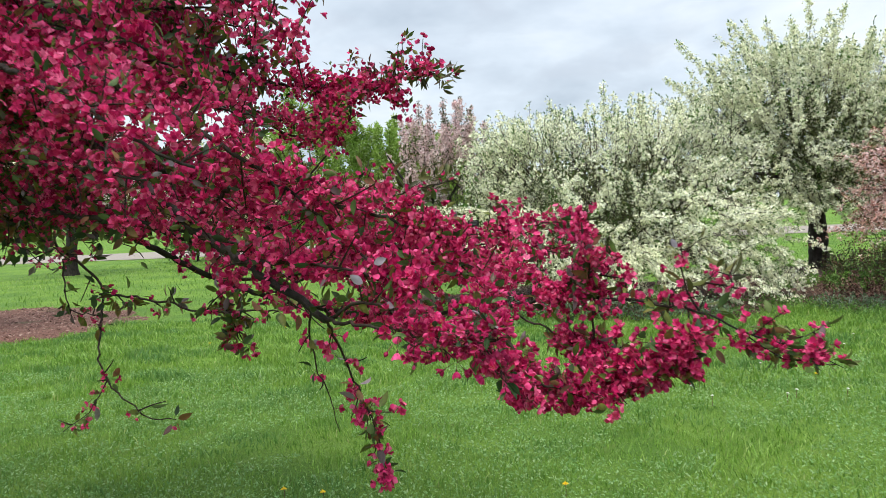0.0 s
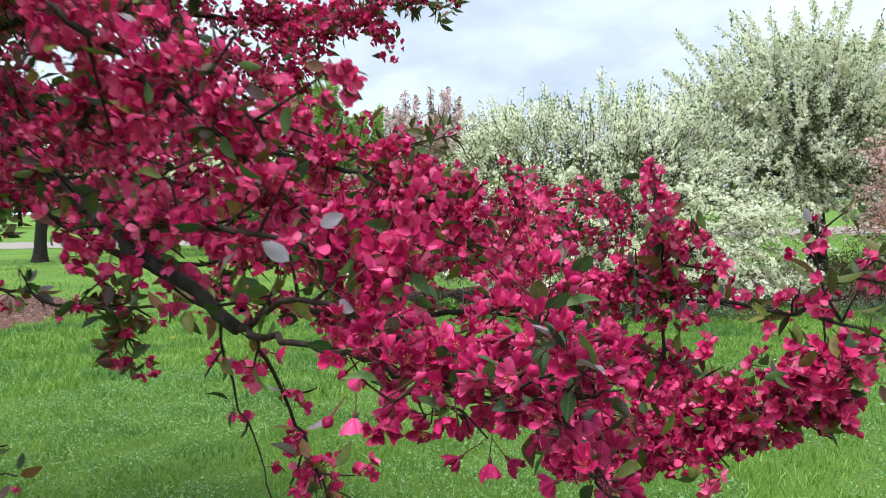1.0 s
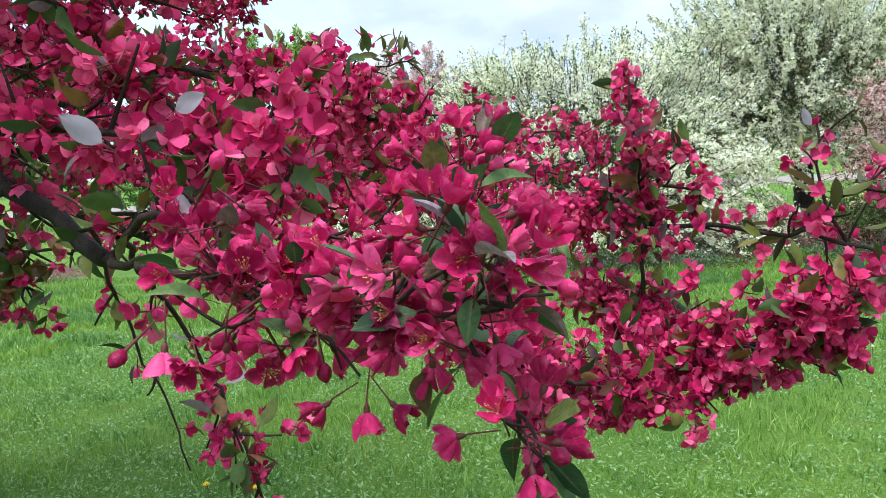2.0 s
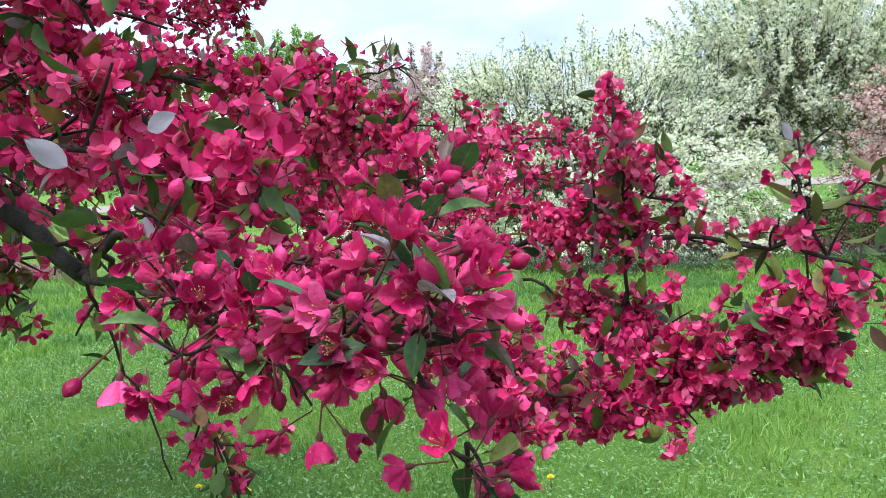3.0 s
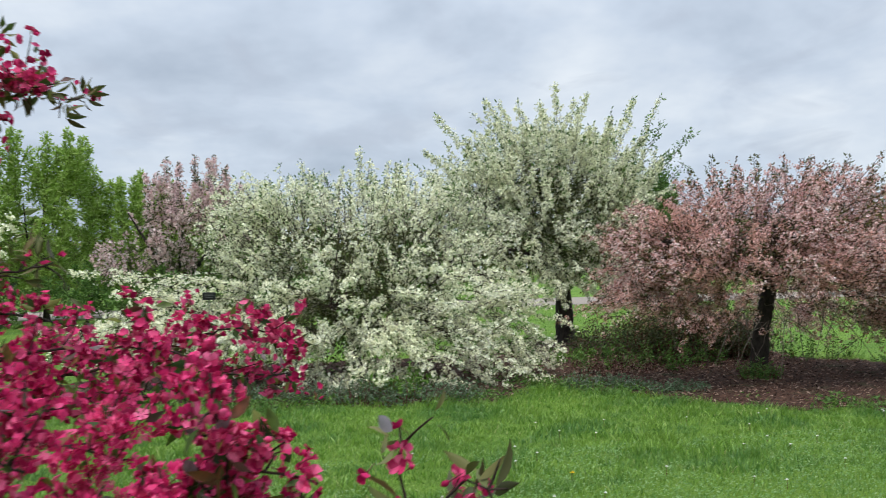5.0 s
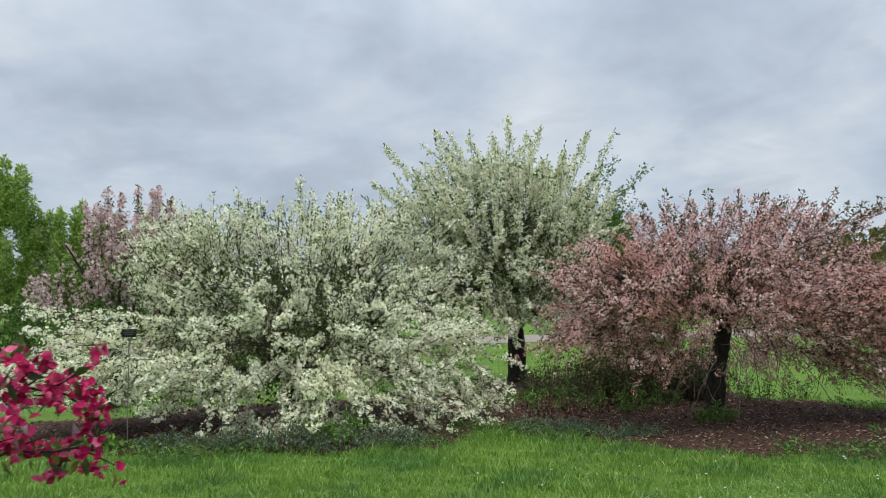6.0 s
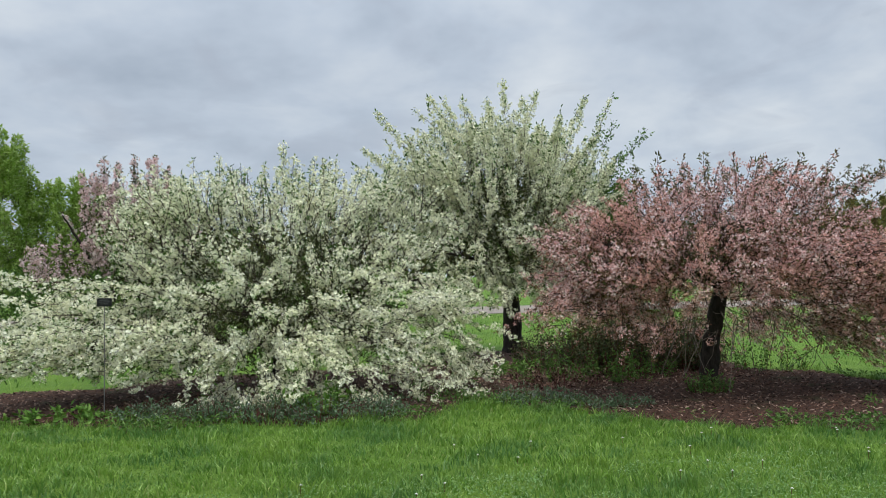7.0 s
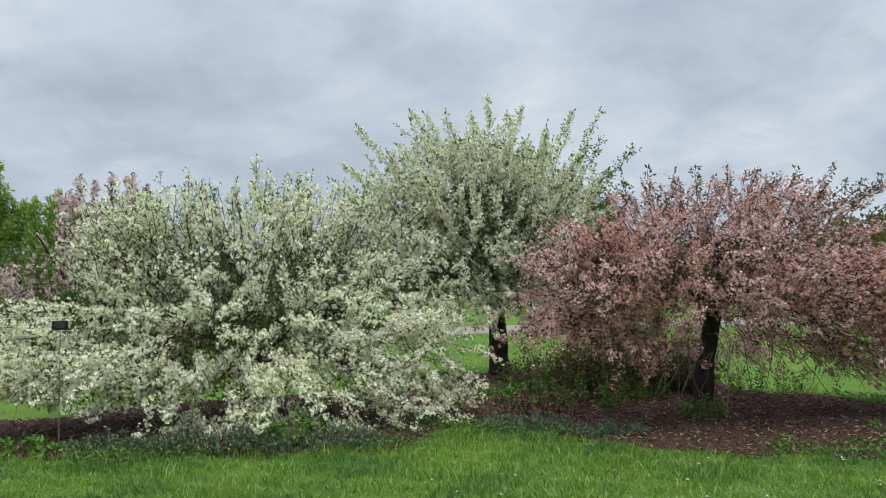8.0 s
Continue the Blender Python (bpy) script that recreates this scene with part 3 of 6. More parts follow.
class Crown:
    """A crown of sprays: each a bent shoot with short side twigs, set with tight knots of flowers."""

    def __init__(self, seed, wood):
        self.rng = np.random.default_rng(seed)
        self.wood = wood
        self.lines, self.knots, self.ways, self.tips = [], [], [], []

    def shoot(self, p, radius, side, gap, sleeve, twig_gap):
        rng = self.rng
        self.lines.append((p, radius))
        n = np.linalg.norm(p[-1] - p[0])
        t = unit(p[-1] - p[0])

        def at(u):
            f = min(u * (len(p) - 1), len(p) - 1.001)
            i = int(f)
            return p[i] + (p[i + 1] - p[i]) * (f - i)
        for u in np.arange(0.1, 1.0, gap / n):
            o = rng.normal(size=3)
            o = unit(o - (o @ t) * t)
            self.knots.append(at(u) + o * sleeve * rng.uniform(0.3, 1.0) * (1.15 - 0.8 * u))
            self.ways.append(o + 0.3 * t)
        self.tips.append((p[-1], t))
        for u in np.arange(0.08, 0.95, twig_gap / n):
            o = rng.normal(size=3)
            o = unit(unit(o - (o @ t) * t) + 0.6 * t + (0, 0, 0.1))
            q = at(u) + o * (rng.uniform(*side) * (1.1 - 0.7 * u)) * np.linspace(0, 1, 3)[:, None]
            q[1] += rng.normal(size=3) * 0.01
            self.lines.append((q[[0, 2]], radius * 0.55))
            for k in (1, 2):
                self.knots.append(q[k] + rng.normal(size=3) * sleeve * 0.25)
                self.ways.append(o + (0, 0, 0.2))

    def sprays(self, lobe, n, heart, lift, loose, low, high, droop, side=(0.07, 0.2), gap=0.075, sleeve=0.04, shell=0.28, twig_gap=0.10, floor=0.05, joined=True):
        rng = self.rng
        starts = inside(rng, n, [(*lobe, 1)], shell)
        ways = unit(unit(starts - np.asarray(heart)) + (0, 0, lift) + rng.normal(size=starts.shape) * loose)
        u = np.linspace(0, 1, 5)[:, None]
        for s, w in zip(starts, ways):
            if s[1] > heart[1] + 0.2 and rng.uniform() < 0.65:
                continue
            n = rng.uniform(low, high)
            p = s + w * n * (u - 0.35) + np.array([0, 0, -droop * n]) * u**2 + rng.normal(size=3) * 0.12 * n * u**2 + rng.normal(size=(5, 3)) * 0.006
            if p[:, 2].min() < floor:
                p[:, 2] = floor + np.abs(p[:, 2] - floor) * 0.4
            self.shoot(p, 0.006, side, gap, sleeve, twig_gap)
            if joined:
                d = np.linalg.norm(self.wood - p[0], axis=1)
                a = self.wood[rng.choice(np.argsort(d)[:9])] + rng.normal(size=3) * 0.03
                far = np.linalg.norm(p[0] - a)
                v = np.linspace(0, 1, 4)[:, None]
                self.lines.append((a + (p[0] - a) * v + (np.array([0, 0, 0.2 * far]) + rng.normal(size=3) * 0.14 * far) * np.sin(np.pi * v) + rng.normal(size=(4, 3)) * 0.015 * far, 0.0045))

    def wand(self, a, b, sag=0.0, side=(0.03, 0.10), gap=0.035, sleeve=0.05):
        u = np.linspace(0, 1, 9)[:, None]
        a, b = np.asarray(a, float), np.asarray(b, float)
        p = a + (b - a) * u + np.array([0, 0, -sag]) * np.sin(np.pi * u) + self.rng.normal(size=(9, 3)) * 0.012
        self.shoot(p, 0.008, side, gap, sleeve, 0.05)


def crown_tree(name, label, base, trunk, limbs, seed, petal, leaf, fill, r_trunk, flower, each, green, leaf_size, inner=(), n_inner=0, holes=-2.0, dead=(), tip_leaves=5, floor=0.05, own_leaves=0.35, ball=1.1, group="", bloom=FRILL):
    """A flowering tree whose crown is filled in by fill(crown)."""
    base = np.asarray(base, float)
    root = thing(name, tuple(base), label, "tree", group)
    rng = np.random.default_rng(seed + 500)
    p = smooth_line(trunk, 0.10)
    r = np.linspace(1.0, 0.76, len(p)) * r_trunk
    r[:3] *= np.array([1.3, 1.14, 1.05])
    v, f = tube(p, r, 14, 0.06, rng)
    part("trunk", np_mesh("trunk", v - base, f, [M_BARK], smooth=True), root, "dark rough-barked trunk")
    wood = [p[-1:]]
    for points, r0 in limbs:
        q = smooth_line([trunk[-1], *points], 0.12)
        q[1:-1] += rng.normal(size=q[1:-1].shape) * r0 * 0.12
        wood.append(q[2:])
        v, f = tube(q, np.linspace(r0, r0 * 0.25, len(q)), 8, 0.06, rng)
        part("limb", np_mesh("limb", v - base, f, [M_BARK], smooth=True), root)
    crown = Crown(seed, np.concatenate(wood))
    fill(crown)
    rng = crown.rng
    twigs = Soup()
    for q, rad in crown.lines:
        v, f = tube(q, np.linspace(rad, rad * 0.35, len(q)), 3)
        twigs.add(v - base, f[:1])
    for lobe, n, way, loose, low, high in dead:
        for q, rad in wands(rng, inside(rng, n, [lobe], 0.5), way, loose, low, high):
            v, f = tube(q, np.linspace(0.007, 0.003, len(q)), 3)
            twigs.add(v - base, f[:1], 1)
    part("twigwork", twigs.mesh("twigwork", [M_TWIG, M_DEADWOOD]), root, kind="stuff")
    knots, ways = np.array(crown.knots), unit(np.array(crown.ways))
    gap = np.array([noise.noise(Vector(q) * 1.9) + 0.5 * noise.noise(Vector(q) * 4.7) for q in knots])
    ok = (knots[:, 2] > floor) & (gap > holes)
    knots, ways = knots[ok], ways[ok]
    patch = np.array([noise.noise(Vector(q) * 1.3 + Vector((7, 3, 1))) for q in knots])
    leafy = rng.uniform(size=len(knots)) < green * np.clip(1 + 3.5 * patch, 0.25, 5)
    if petal:
        p, w = burst(rng, knots[~leafy], ways[~leafy], each, flower * ball)
        v, f = scatter(*bloom, frames(w + rng.normal(size=w.shape) * 0.35, rng), flower * rng.uniform(0.8, 1.2, len(p)), p)
        part("blossom", np_mesh("blossom", v - base, f, [petal]), root, kind="stuff")
    else:
        leafy[:] = True
    p, w = burst(rng, knots[leafy], ways[leafy], 5, leaf_size * 0.5)
    p2, w2 = burst(rng, knots[~leafy], ways[~leafy], own_leaves, flower * 1.3)
    p, w = np.concatenate([p, p2]), np.concatenate([w, w2])
    tips = np.array([t[0] for t in crown.tips]), np.array([t[1] for t in crown.tips])
    k = rng.poisson(tip_leaves, len(tips[0]))
    p2, w2 = np.repeat(tips[0], k, 0), np.repeat(tips[1], k, 0)
    p2, w2 = p2 + w2 * rng.uniform(-0.14, 0.03, (len(p2), 1)), unit(w2 + rng.normal(size=w2.shape) * 0.6)
    p, w = np.concatenate([p, p2]), np.concatenate([w, w2])
    v, f = scatter(*FLAT_LEAF, frames(w, rng)[:, :, [2, 0, 1]], leaf_size * rng.uniform(0.6, 1.3, len(p)), p)
    part("foliage", np_mesh("foliage", v - base, f, [leaf]), root, kind="stuff")
    # leaf fill added inside the crown, coloured dark as its inner shade
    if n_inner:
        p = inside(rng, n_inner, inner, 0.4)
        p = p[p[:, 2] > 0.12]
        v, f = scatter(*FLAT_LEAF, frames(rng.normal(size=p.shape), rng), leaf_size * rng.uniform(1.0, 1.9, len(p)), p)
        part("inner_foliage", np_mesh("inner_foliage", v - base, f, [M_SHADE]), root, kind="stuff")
    return root


# the low wide white one, its skirts down on the bed
def fill_low(c):
    heart = (1.8, 14.3, 0.9)
    # the upper body, upswept
    c.sprays(((1.7, 13.9, 2.0), (2.2, 1.7, 1.0)), 230, heart, 0.55, 0.30, 0.5, 0.9, 0.10)
    c.sprays(((3.3, 14.3, 2.2), (1.3, 1.1, 0.8)), 95, heart, 0.6, 0.30, 0.5, 0.9, 0.10)
    c.sprays(((0.3, 13.8, 2.1), (0.9, 1.0, 0.6)), 70, heart, 0.5, 0.30, 0.5, 0.8, 0.10)
    c.sprays(((1.8, 13.6, 2.65), (2.1, 1.0, 0.28)), 130, heart, 1.0, 0.30, 0.4, 0.75, 0.0)
    c.sprays(((0.3, 13.7, 2.45), (0.7, 0.7, 0.35)), 40, heart, 0.7, 0.30, 0.4, 0.7, 0.05)
    # the front, garlands arching out and over
    gar = dict(side=(0.04, 0.13), gap=0.042, twig_gap=0.06, sleeve=0.06)
    c.sprays(((1.9, 12.9, 1.35), (2.4, 1.0, 0.7)), 128, heart, 0.15, 0.35, 0.7, 1.2, 0.30, **gar)
    c.sprays(((2.3, 12.1, 0.62), (1.7, 0.6, 0.45)), 76, heart, 0.05, 0.40, 0.6, 1.0, 0.45, **gar)
    c.sprays(((3.65, 12.9, 0.95), (0.9, 0.8, 0.6)), 46, heart, 0.1, 0.35, 0.5, 0.9, 0.35, **gar)
    c.sprays(((4.3, 12.6, 0.45), (0.5, 0.5, 0.25)), 12, heart, 0.1, 0.35, 0.3, 0.5, 0.40, **gar)
    # the wide low wing
    c.sprays(((-0.6, 13.3, 1.05), (1.0, 0.8, 0.45)), 42, heart, 0.10, 0.25, 0.7, 1.2, 0.22, **gar)
    c.sprays(((-0.8, 12.7, 0.85), (1.3, 0.6, 0.24)), 50, heart, 0.05, 0.25, 0.7, 1.2, 0.16, floor=0.5, **gar)
    c.sprays(((0.5, 12.4, 0.85), (0.7, 0.6, 0.35)), 34, heart, 0.05, 0.35, 0.5, 0.9, 0.32, floor=0.35, **gar)
    for z, y, x1 in ((1.72, 13.4, -2.35), (1.60, 13.3, -1.95), (1.42, 13.1, -1.7)):
        c.wand((-0.3, y, z - 0.25), (x1, y - 0.2, z), -0.06, gap=0.035, sleeve=0.08)
    # upright wands over the top
    c.wand((1.85, 13.6, 2.6), (1.9, 13.5, 3.62), sleeve=0.085, side=(0.05, 0.15))
    c.wand((1.98, 13.6, 2.6), (2.03, 13.5, 3.42), sleeve=0.075, side=(0.05, 0.13))
    for k in range(34):
        x, y = c.rng.uniform(-0.1, 4.0), c.rng.uniform(13.2, 14.6)
        c.wand((x, y, 2.5), (x + c.rng.normal() * 0.08, y, c.rng.uniform(3.1, 3.45) - 0.06 * (x - 1.8) ** 2 * (x < 1.8)), sleeve=0.022, gap=0.06, side=(0.02, 0.06))


crown_tree("white_crabapple_tree", "wide low crabapple covered in white blossom, branches sweeping the mulch", (1.8, 14.2, 0),
           [(1.8, 14.2, -0.05), (1.83, 14.15, 0.3), (1.8, 14.2, 0.7)],
           [([(0.9, 14.0, 1.2), (-0.6, 13.8, 1.5)], 0.055), ([(2.6, 13.6, 1.3), (3.8, 13.3, 1.6)], 0.055), ([(1.6, 14.5, 1.8), (1.4, 14.6, 2.6)], 0.05),
            ([(2.6, 14.6, 1.8), (3.2, 14.8, 2.4)], 0.045), ([(1.6, 13.2, 1.1), (1.3, 12.3, 1.2)], 0.045), ([(2.6, 13.0, 0.9), (3.1, 12.2, 0.7)], 0.04), ([(0.6, 14.6, 1.6), (-0.2, 14.8, 2.1)], 0.04),
            ([(0.8, 13.3, 0.8), (-0.8, 12.9, 0.75)], 0.04), ([(1.4, 13.2, 0.7), (0.7, 12.4, 0.6)], 0.035)],
           11, M_WHITE, M_GREEN, fill_low, 0.11, 0.039, 4.5, 0.07, 0.045, holes=-0.36, tip_leaves=5, own_leaves=0.6, bloom=TRIFLE,
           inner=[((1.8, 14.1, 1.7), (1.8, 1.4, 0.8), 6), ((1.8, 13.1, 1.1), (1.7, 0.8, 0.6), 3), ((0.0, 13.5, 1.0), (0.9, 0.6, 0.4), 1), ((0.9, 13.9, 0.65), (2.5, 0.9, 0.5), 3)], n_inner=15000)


# the tall white one behind it, a fan of long wands
def fill_tall(c):
    heart = (6.6, 17.4, 0.9)
    kw = dict(side=(0.05, 0.15), sleeve=0.06, gap=0.055)
    c.sprays(((6.3, 17.1, 3.25), (2.1, 1.6, 1.0)), 200, heart, 0.25, 0.16, 0.7, 1.3, 0.0, **kw)
    c.sprays(((6.4, 17.0, 4.1), (1.6, 1.0, 0.5)), 75, heart, 0.25, 0.16, 0.6, 1.1, 0.0, **kw)
    c.sprays(((4.8, 16.9, 2.9), (1.0, 0.9, 0.8)), 85, heart, 0.1, 0.16, 0.6, 1.2, 0.0, **kw)
    c.sprays(((7.9, 17.1, 3.1), (0.8, 0.9, 0.7)), 60, heart, 0.2, 0.18, 0.6, 1.1, 0.0, **kw)
    c.sprays(((6.4, 16.5, 2.2), (2.2, 1.0, 0.6)), 130, heart, 0.25, 0.40, 0.4, 0.8, 0.15, sleeve=0.05)
    c.sprays(((5.6, 16.0, 1.5), (1.3, 0.6, 0.4)), 45, heart, 0.1, 0.40, 0.4, 0.7, 0.35, sleeve=0.05)
    c.sprays(((6.6, 16.7, 1.65), (0.9, 0.5, 0.35)), 34, heart, 0.1, 0.40, 0.4, 0.7, 0.25, sleeve=0.05)
    c.sprays(((7.5, 16.6, 1.35), (1.1, 0.5, 0.28)), 40, heart, 0.0, 0.35, 0.4, 0.7, 0.25, sleeve=0.05)
    c.sprays(((7.6, 16.4, 1.75), (0.9, 0.6, 0.35)), 25, heart, 0.1, 0.40, 0.4, 0.7, 0.35, sleeve=0.05)
    # the longest wands, that break the outline
    big = dict(side=(0.06, 0.20), gap=0.022, sleeve=0.10)
    for a, b in (((5.1, 17.0, 3.5), (3.80, 17.0, 4.9)), ((4.6, 17.0, 3.4), (3.55, 17.0, 4.15)), ((4.9, 17.0, 3.5), (4.45, 17.0, 4.4)), ((5.9, 17.1, 3.9), (4.85, 17.0, 5.28)), ((6.0, 17.2, 4.0), (5.15, 17.1, 5.22)),
                 ((6.1, 17.0, 3.7), (5.0, 16.8, 4.75)), ((6.3, 17.1, 4.0), (5.6, 17.1, 5.12)), ((6.5, 17.1, 4.2), (6.5, 17.1, 5.68)), ((6.6, 17.2, 4.2), (6.15, 17.2, 5.28)), ((6.8, 17.2, 4.2), (7.25, 17.2, 5.5)), ((6.7, 17.0, 4.0), (6.85, 17.0, 5.3)),
                 ((7.2, 17.1, 3.8), (8.35, 17.1, 5.40)), ((7.0, 17.1, 3.7), (7.75, 17.1, 4.75)), ((4.4, 16.9, 3.0), (3.35, 16.9, 3.8)), ((7.4, 17.0, 3.5), (8.5, 17.0, 4.5))):
        c.wand(a, b, 0.06, **big)


tall = crown_tree("white_crabapple_tree", "tall crabapple with upswept wands of cream-white blossom and a dark trunk", (6.75, 17.5, 0),
                  [(6.75, 17.5, -0.05), (6.73, 17.5, 0.8), (6.65, 17.4, 1.55)],
                  [([(6.2, 17.25, 1.95), (5.4, 17.0, 2.6), (4.6, 16.9, 3.2)], 0.11), ([(6.4, 17.1, 2.4), (5.8, 16.9, 3.9)], 0.09), ([(6.68, 17.4, 2.4), (6.6, 17.3, 4.2)], 0.10), ([(7.05, 17.35, 2.0), (7.9, 17.2, 3.5)], 0.11),
                   ([(5.9, 16.6, 1.9), (4.9, 16.2, 2.1)], 0.06), ([(7.3, 16.8, 1.9), (8.2, 16.5, 2.2)], 0.06), ([(6.6, 18.2, 2.4), (6.4, 18.8, 3.2)], 0.05)],
                  12, M_CREAM, M_GREEN, fill_tall, 0.21, 0.044, 6.0, 0.07, 0.06, bloom=TRIFLE, holes=-0.46, tip_leaves=7,
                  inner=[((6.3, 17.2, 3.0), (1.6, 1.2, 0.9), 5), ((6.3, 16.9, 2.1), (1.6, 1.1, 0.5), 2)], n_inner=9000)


def leafy_shoots(tree, seed, heart, shoots, leaf, size, petal=None, side=(0.08, 0.24), bare=8.7):
    """Upright shoots with fresh leaves and few flowers, added to a tree's crown."""
    c = Crown(seed, np.array([heart]))
    for a, b in shoots:
        c.wand(a, b, 0.04, side=side, gap=0.05, sleeve=0.04)
    base = np.array(tree.location)
    twigs = Soup()
    for q, rad in c.lines:
        v, f = tube(q, np.linspace(rad, rad * 0.35, len(q)), 3)
        twigs.add(v - base, f[:1])
    part("twigwork", twigs.mesh("twigwork", [M_TWIG]), tree, kind="stuff")
    knots, ways = np.array(c.knots), unit(np.array(c.ways))
    bloom = (knots[:, 0] < bare) & (c.rng.uniform(size=len(knots)) < 0.5)
    if petal:
        p, w = burst(c.rng, knots[bloom], ways[bloom], 5, 0.05)
        v, f = scatter(*FRILL, frames(w, c.rng), 0.044 * c.rng.uniform(0.8, 1.2, len(p)), p)
        part("blossom", np_mesh("blossom", v - base, f, [petal]), tree, kind="stuff")
    else:
        bloom[:] = False
    p, w = burst(c.rng, knots[~bloom], ways[~bloom], 3, size * 0.65)
    v, f = scatter(*FLAT_LEAF, frames(w, c.rng)[:, :, [2, 0, 1]], size * c.rng.uniform(0.6, 1.3, len(p)), p)
    part("foliage", np_mesh("foliage", v - base, f, [leaf]), tree, kind="stuff")


# the green side of the tall tree
leafy_shoots(tall, 77, (7.7, 17.2, 3.0), [((x0, 17.0, z0), (x1, 17.0 + 0.3 * math.sin(9 * z1), z1)) for x0, z0, x1, z1 in (
    (7.9, 3.3, 8.75, 5.42), (8.0, 3.2, 9.0, 4.95), (8.2, 3.1, 9.55, 4.72), (8.0, 3.0, 9.2, 4.25), (8.2, 2.9, 9.0, 3.7), (7.7, 3.4, 8.45, 4.7), (8.1, 2.8, 9.35, 3.9), (8.0, 2.7, 8.9, 3.3), (8.2, 2.6, 9.3, 3.4))],
    M_GREEN, 0.075, M_CREAM)


# the pink one, broad and domed, bronze leaves among faded flowers
def fill_pink(c):
    heart = (7.8, 11.8, 1.0)
    kw = dict(side=(0.07, 0.2), sleeve=0.04, gap=0.06, twig_gap=0.085)
    c.sprays(((7.75, 11.5, 2.15), (2.2, 1.5, 0.55)), 200, heart, 0.05, 0.35, 0.5, 0.9, 0.15, **kw)
    c.sprays(((7.75, 11.4, 2.55), (1.5, 1.2, 0.28)), 100, heart, 0.35, 0.35, 0.4, 0.8, 0.05, **kw)
    c.sprays(((6.0, 11.3, 1.85), (0.95, 0.9, 0.55)), 115, heart, 0.0, 0.30, 0.5, 0.9, 0.20, **kw)
    c.sprays(((7.0, 10.6, 1.7), (1.4, 0.6, 0.45)), 105, heart, 0.0, 0.30, 0.5, 0.8, 0.22, **kw)
    c.sprays(((8.6, 10.4, 1.65), (1.3, 0.6, 0.5)), 105, heart, 0.0, 0.30, 0.5, 0.8, 0.22, **kw)
    c.sprays(((9.7, 11.0, 1.62), (1.1, 0.9, 0.52)), 125, heart, 0.0, 0.30, 0.5, 0.9, 0.20, **kw)
    c.sprays(((5.9, 11.2, 1.30), (0.85, 0.6, 0.25)), 45, heart, 0.0, 0.30, 0.5, 0.8, 0.25, **kw)
    c.sprays(((11.0, 11.2, 1.45), (0.8, 0.8, 0.55)), 50, heart, 0.0, 0.30, 0.5, 0.8, 0.25, **kw)
    # the thin low skirts, in front on one side and behind
    thin = dict(side=(0.07, 0.2), sleeve=0.035, gap=0.10, twig_gap=0.11)
    c.sprays(((9.7, 10.9, 1.0), (1.2, 0.8, 0.38)), 130, heart, -0.1, 0.35, 0.5, 0.8, 0.40, **thin)
    c.sprays(((7.9, 13.2, 1.1), (2.5, 0.7, 0.45)), 230, heart, -0.1, 0.35, 0.5, 0.9, 0.30, **thin)
    c.sprays(((9.2, 12.6, 1.05), (1.2, 0.8, 0.42)), 150, heart, -0.1, 0.35, 0.5, 0.9, 0.30, **thin)
    c.sprays(((6.3, 11.0, 1.1), (0.9, 0.7, 0.2)), 26, heart, -0.1, 0.35, 0.4, 0.7, 0.40, **thin)
    c.wand((8.9, 11.2, 2.5), (10.3, 11.0, 3.1), -0.04, side=(0.05, 0.16), gap=0.03, sleeve=0.05)
    c.wand((9.5, 11.2, 2.7), (10.5, 11.0, 3.2), -0.04, side=(0.05, 0.16), gap=0.05, sleeve=0.04)
    c.wand((8.3, 11.4, 2.75), (8.33, 11.4, 3.28), 0, side=(0.04, 0.08), gap=0.02, sleeve=0.06)


pink = crown_tree("pink_crabapple_tree", "spreading broad-domed crabapple with faded pink blossom and bronze leaves", (7.65, 11.8, 0),
           [(7.65, 11.8, -0.05), (7.7, 11.8, 0.6), (7.8, 11.75, 1.2), (7.85, 11.7, 1.45)],
           [([(7.3, 11.5, 1.75), (6.7, 11.25, 1.95), (5.8, 11.2, 2.0)], 0.10), ([(7.6, 11.2, 1.9), (7.0, 10.4, 2.2)], 0.07), ([(8.4, 11.4, 1.75), (9.8, 11.2, 2.2)], 0.09), ([(7.9, 12.2, 2.0), (7.5, 13.0, 2.4)], 0.045),
            ([(8.3, 11.0, 1.7), (9.3, 10.0, 1.9)], 0.05), ([(8.0, 11.6, 2.1), (8.1, 11.4, 2.8)], 0.04), ([(9.0, 11.8, 1.7), (10.6, 11.6, 1.6)], 0.04)],
           13, M_PINK, M_BRONZE, fill_pink, 0.135, 0.029, 5.8, 0.15, 0.04, bloom=TRIFLE, holes=-0.5, tip_leaves=9, floor=0.35, own_leaves=0.45, ball=1.5,
           inner=[((7.9, 11.6, 2.0), (2.0, 1.3, 0.5), 5), ((6.6, 11.3, 1.7), (1.2, 0.8, 0.35), 2), ((9.6, 11.1, 1.7), (1.1, 0.8, 0.5), 2)], n_inner=6000,
           dead=[(((6.9, 10.9, 1.05), (1.5, 0.9, 0.25), 1), 34, (-0.1, -0.1, -0.9), 0.6, 0.35, 0.8), (((9.8, 10.9, 0.8), (1.2, 0.9, 0.3), 1), 30, (0.2, -0.1, -0.8), 0.6, 0.3, 0.6)])

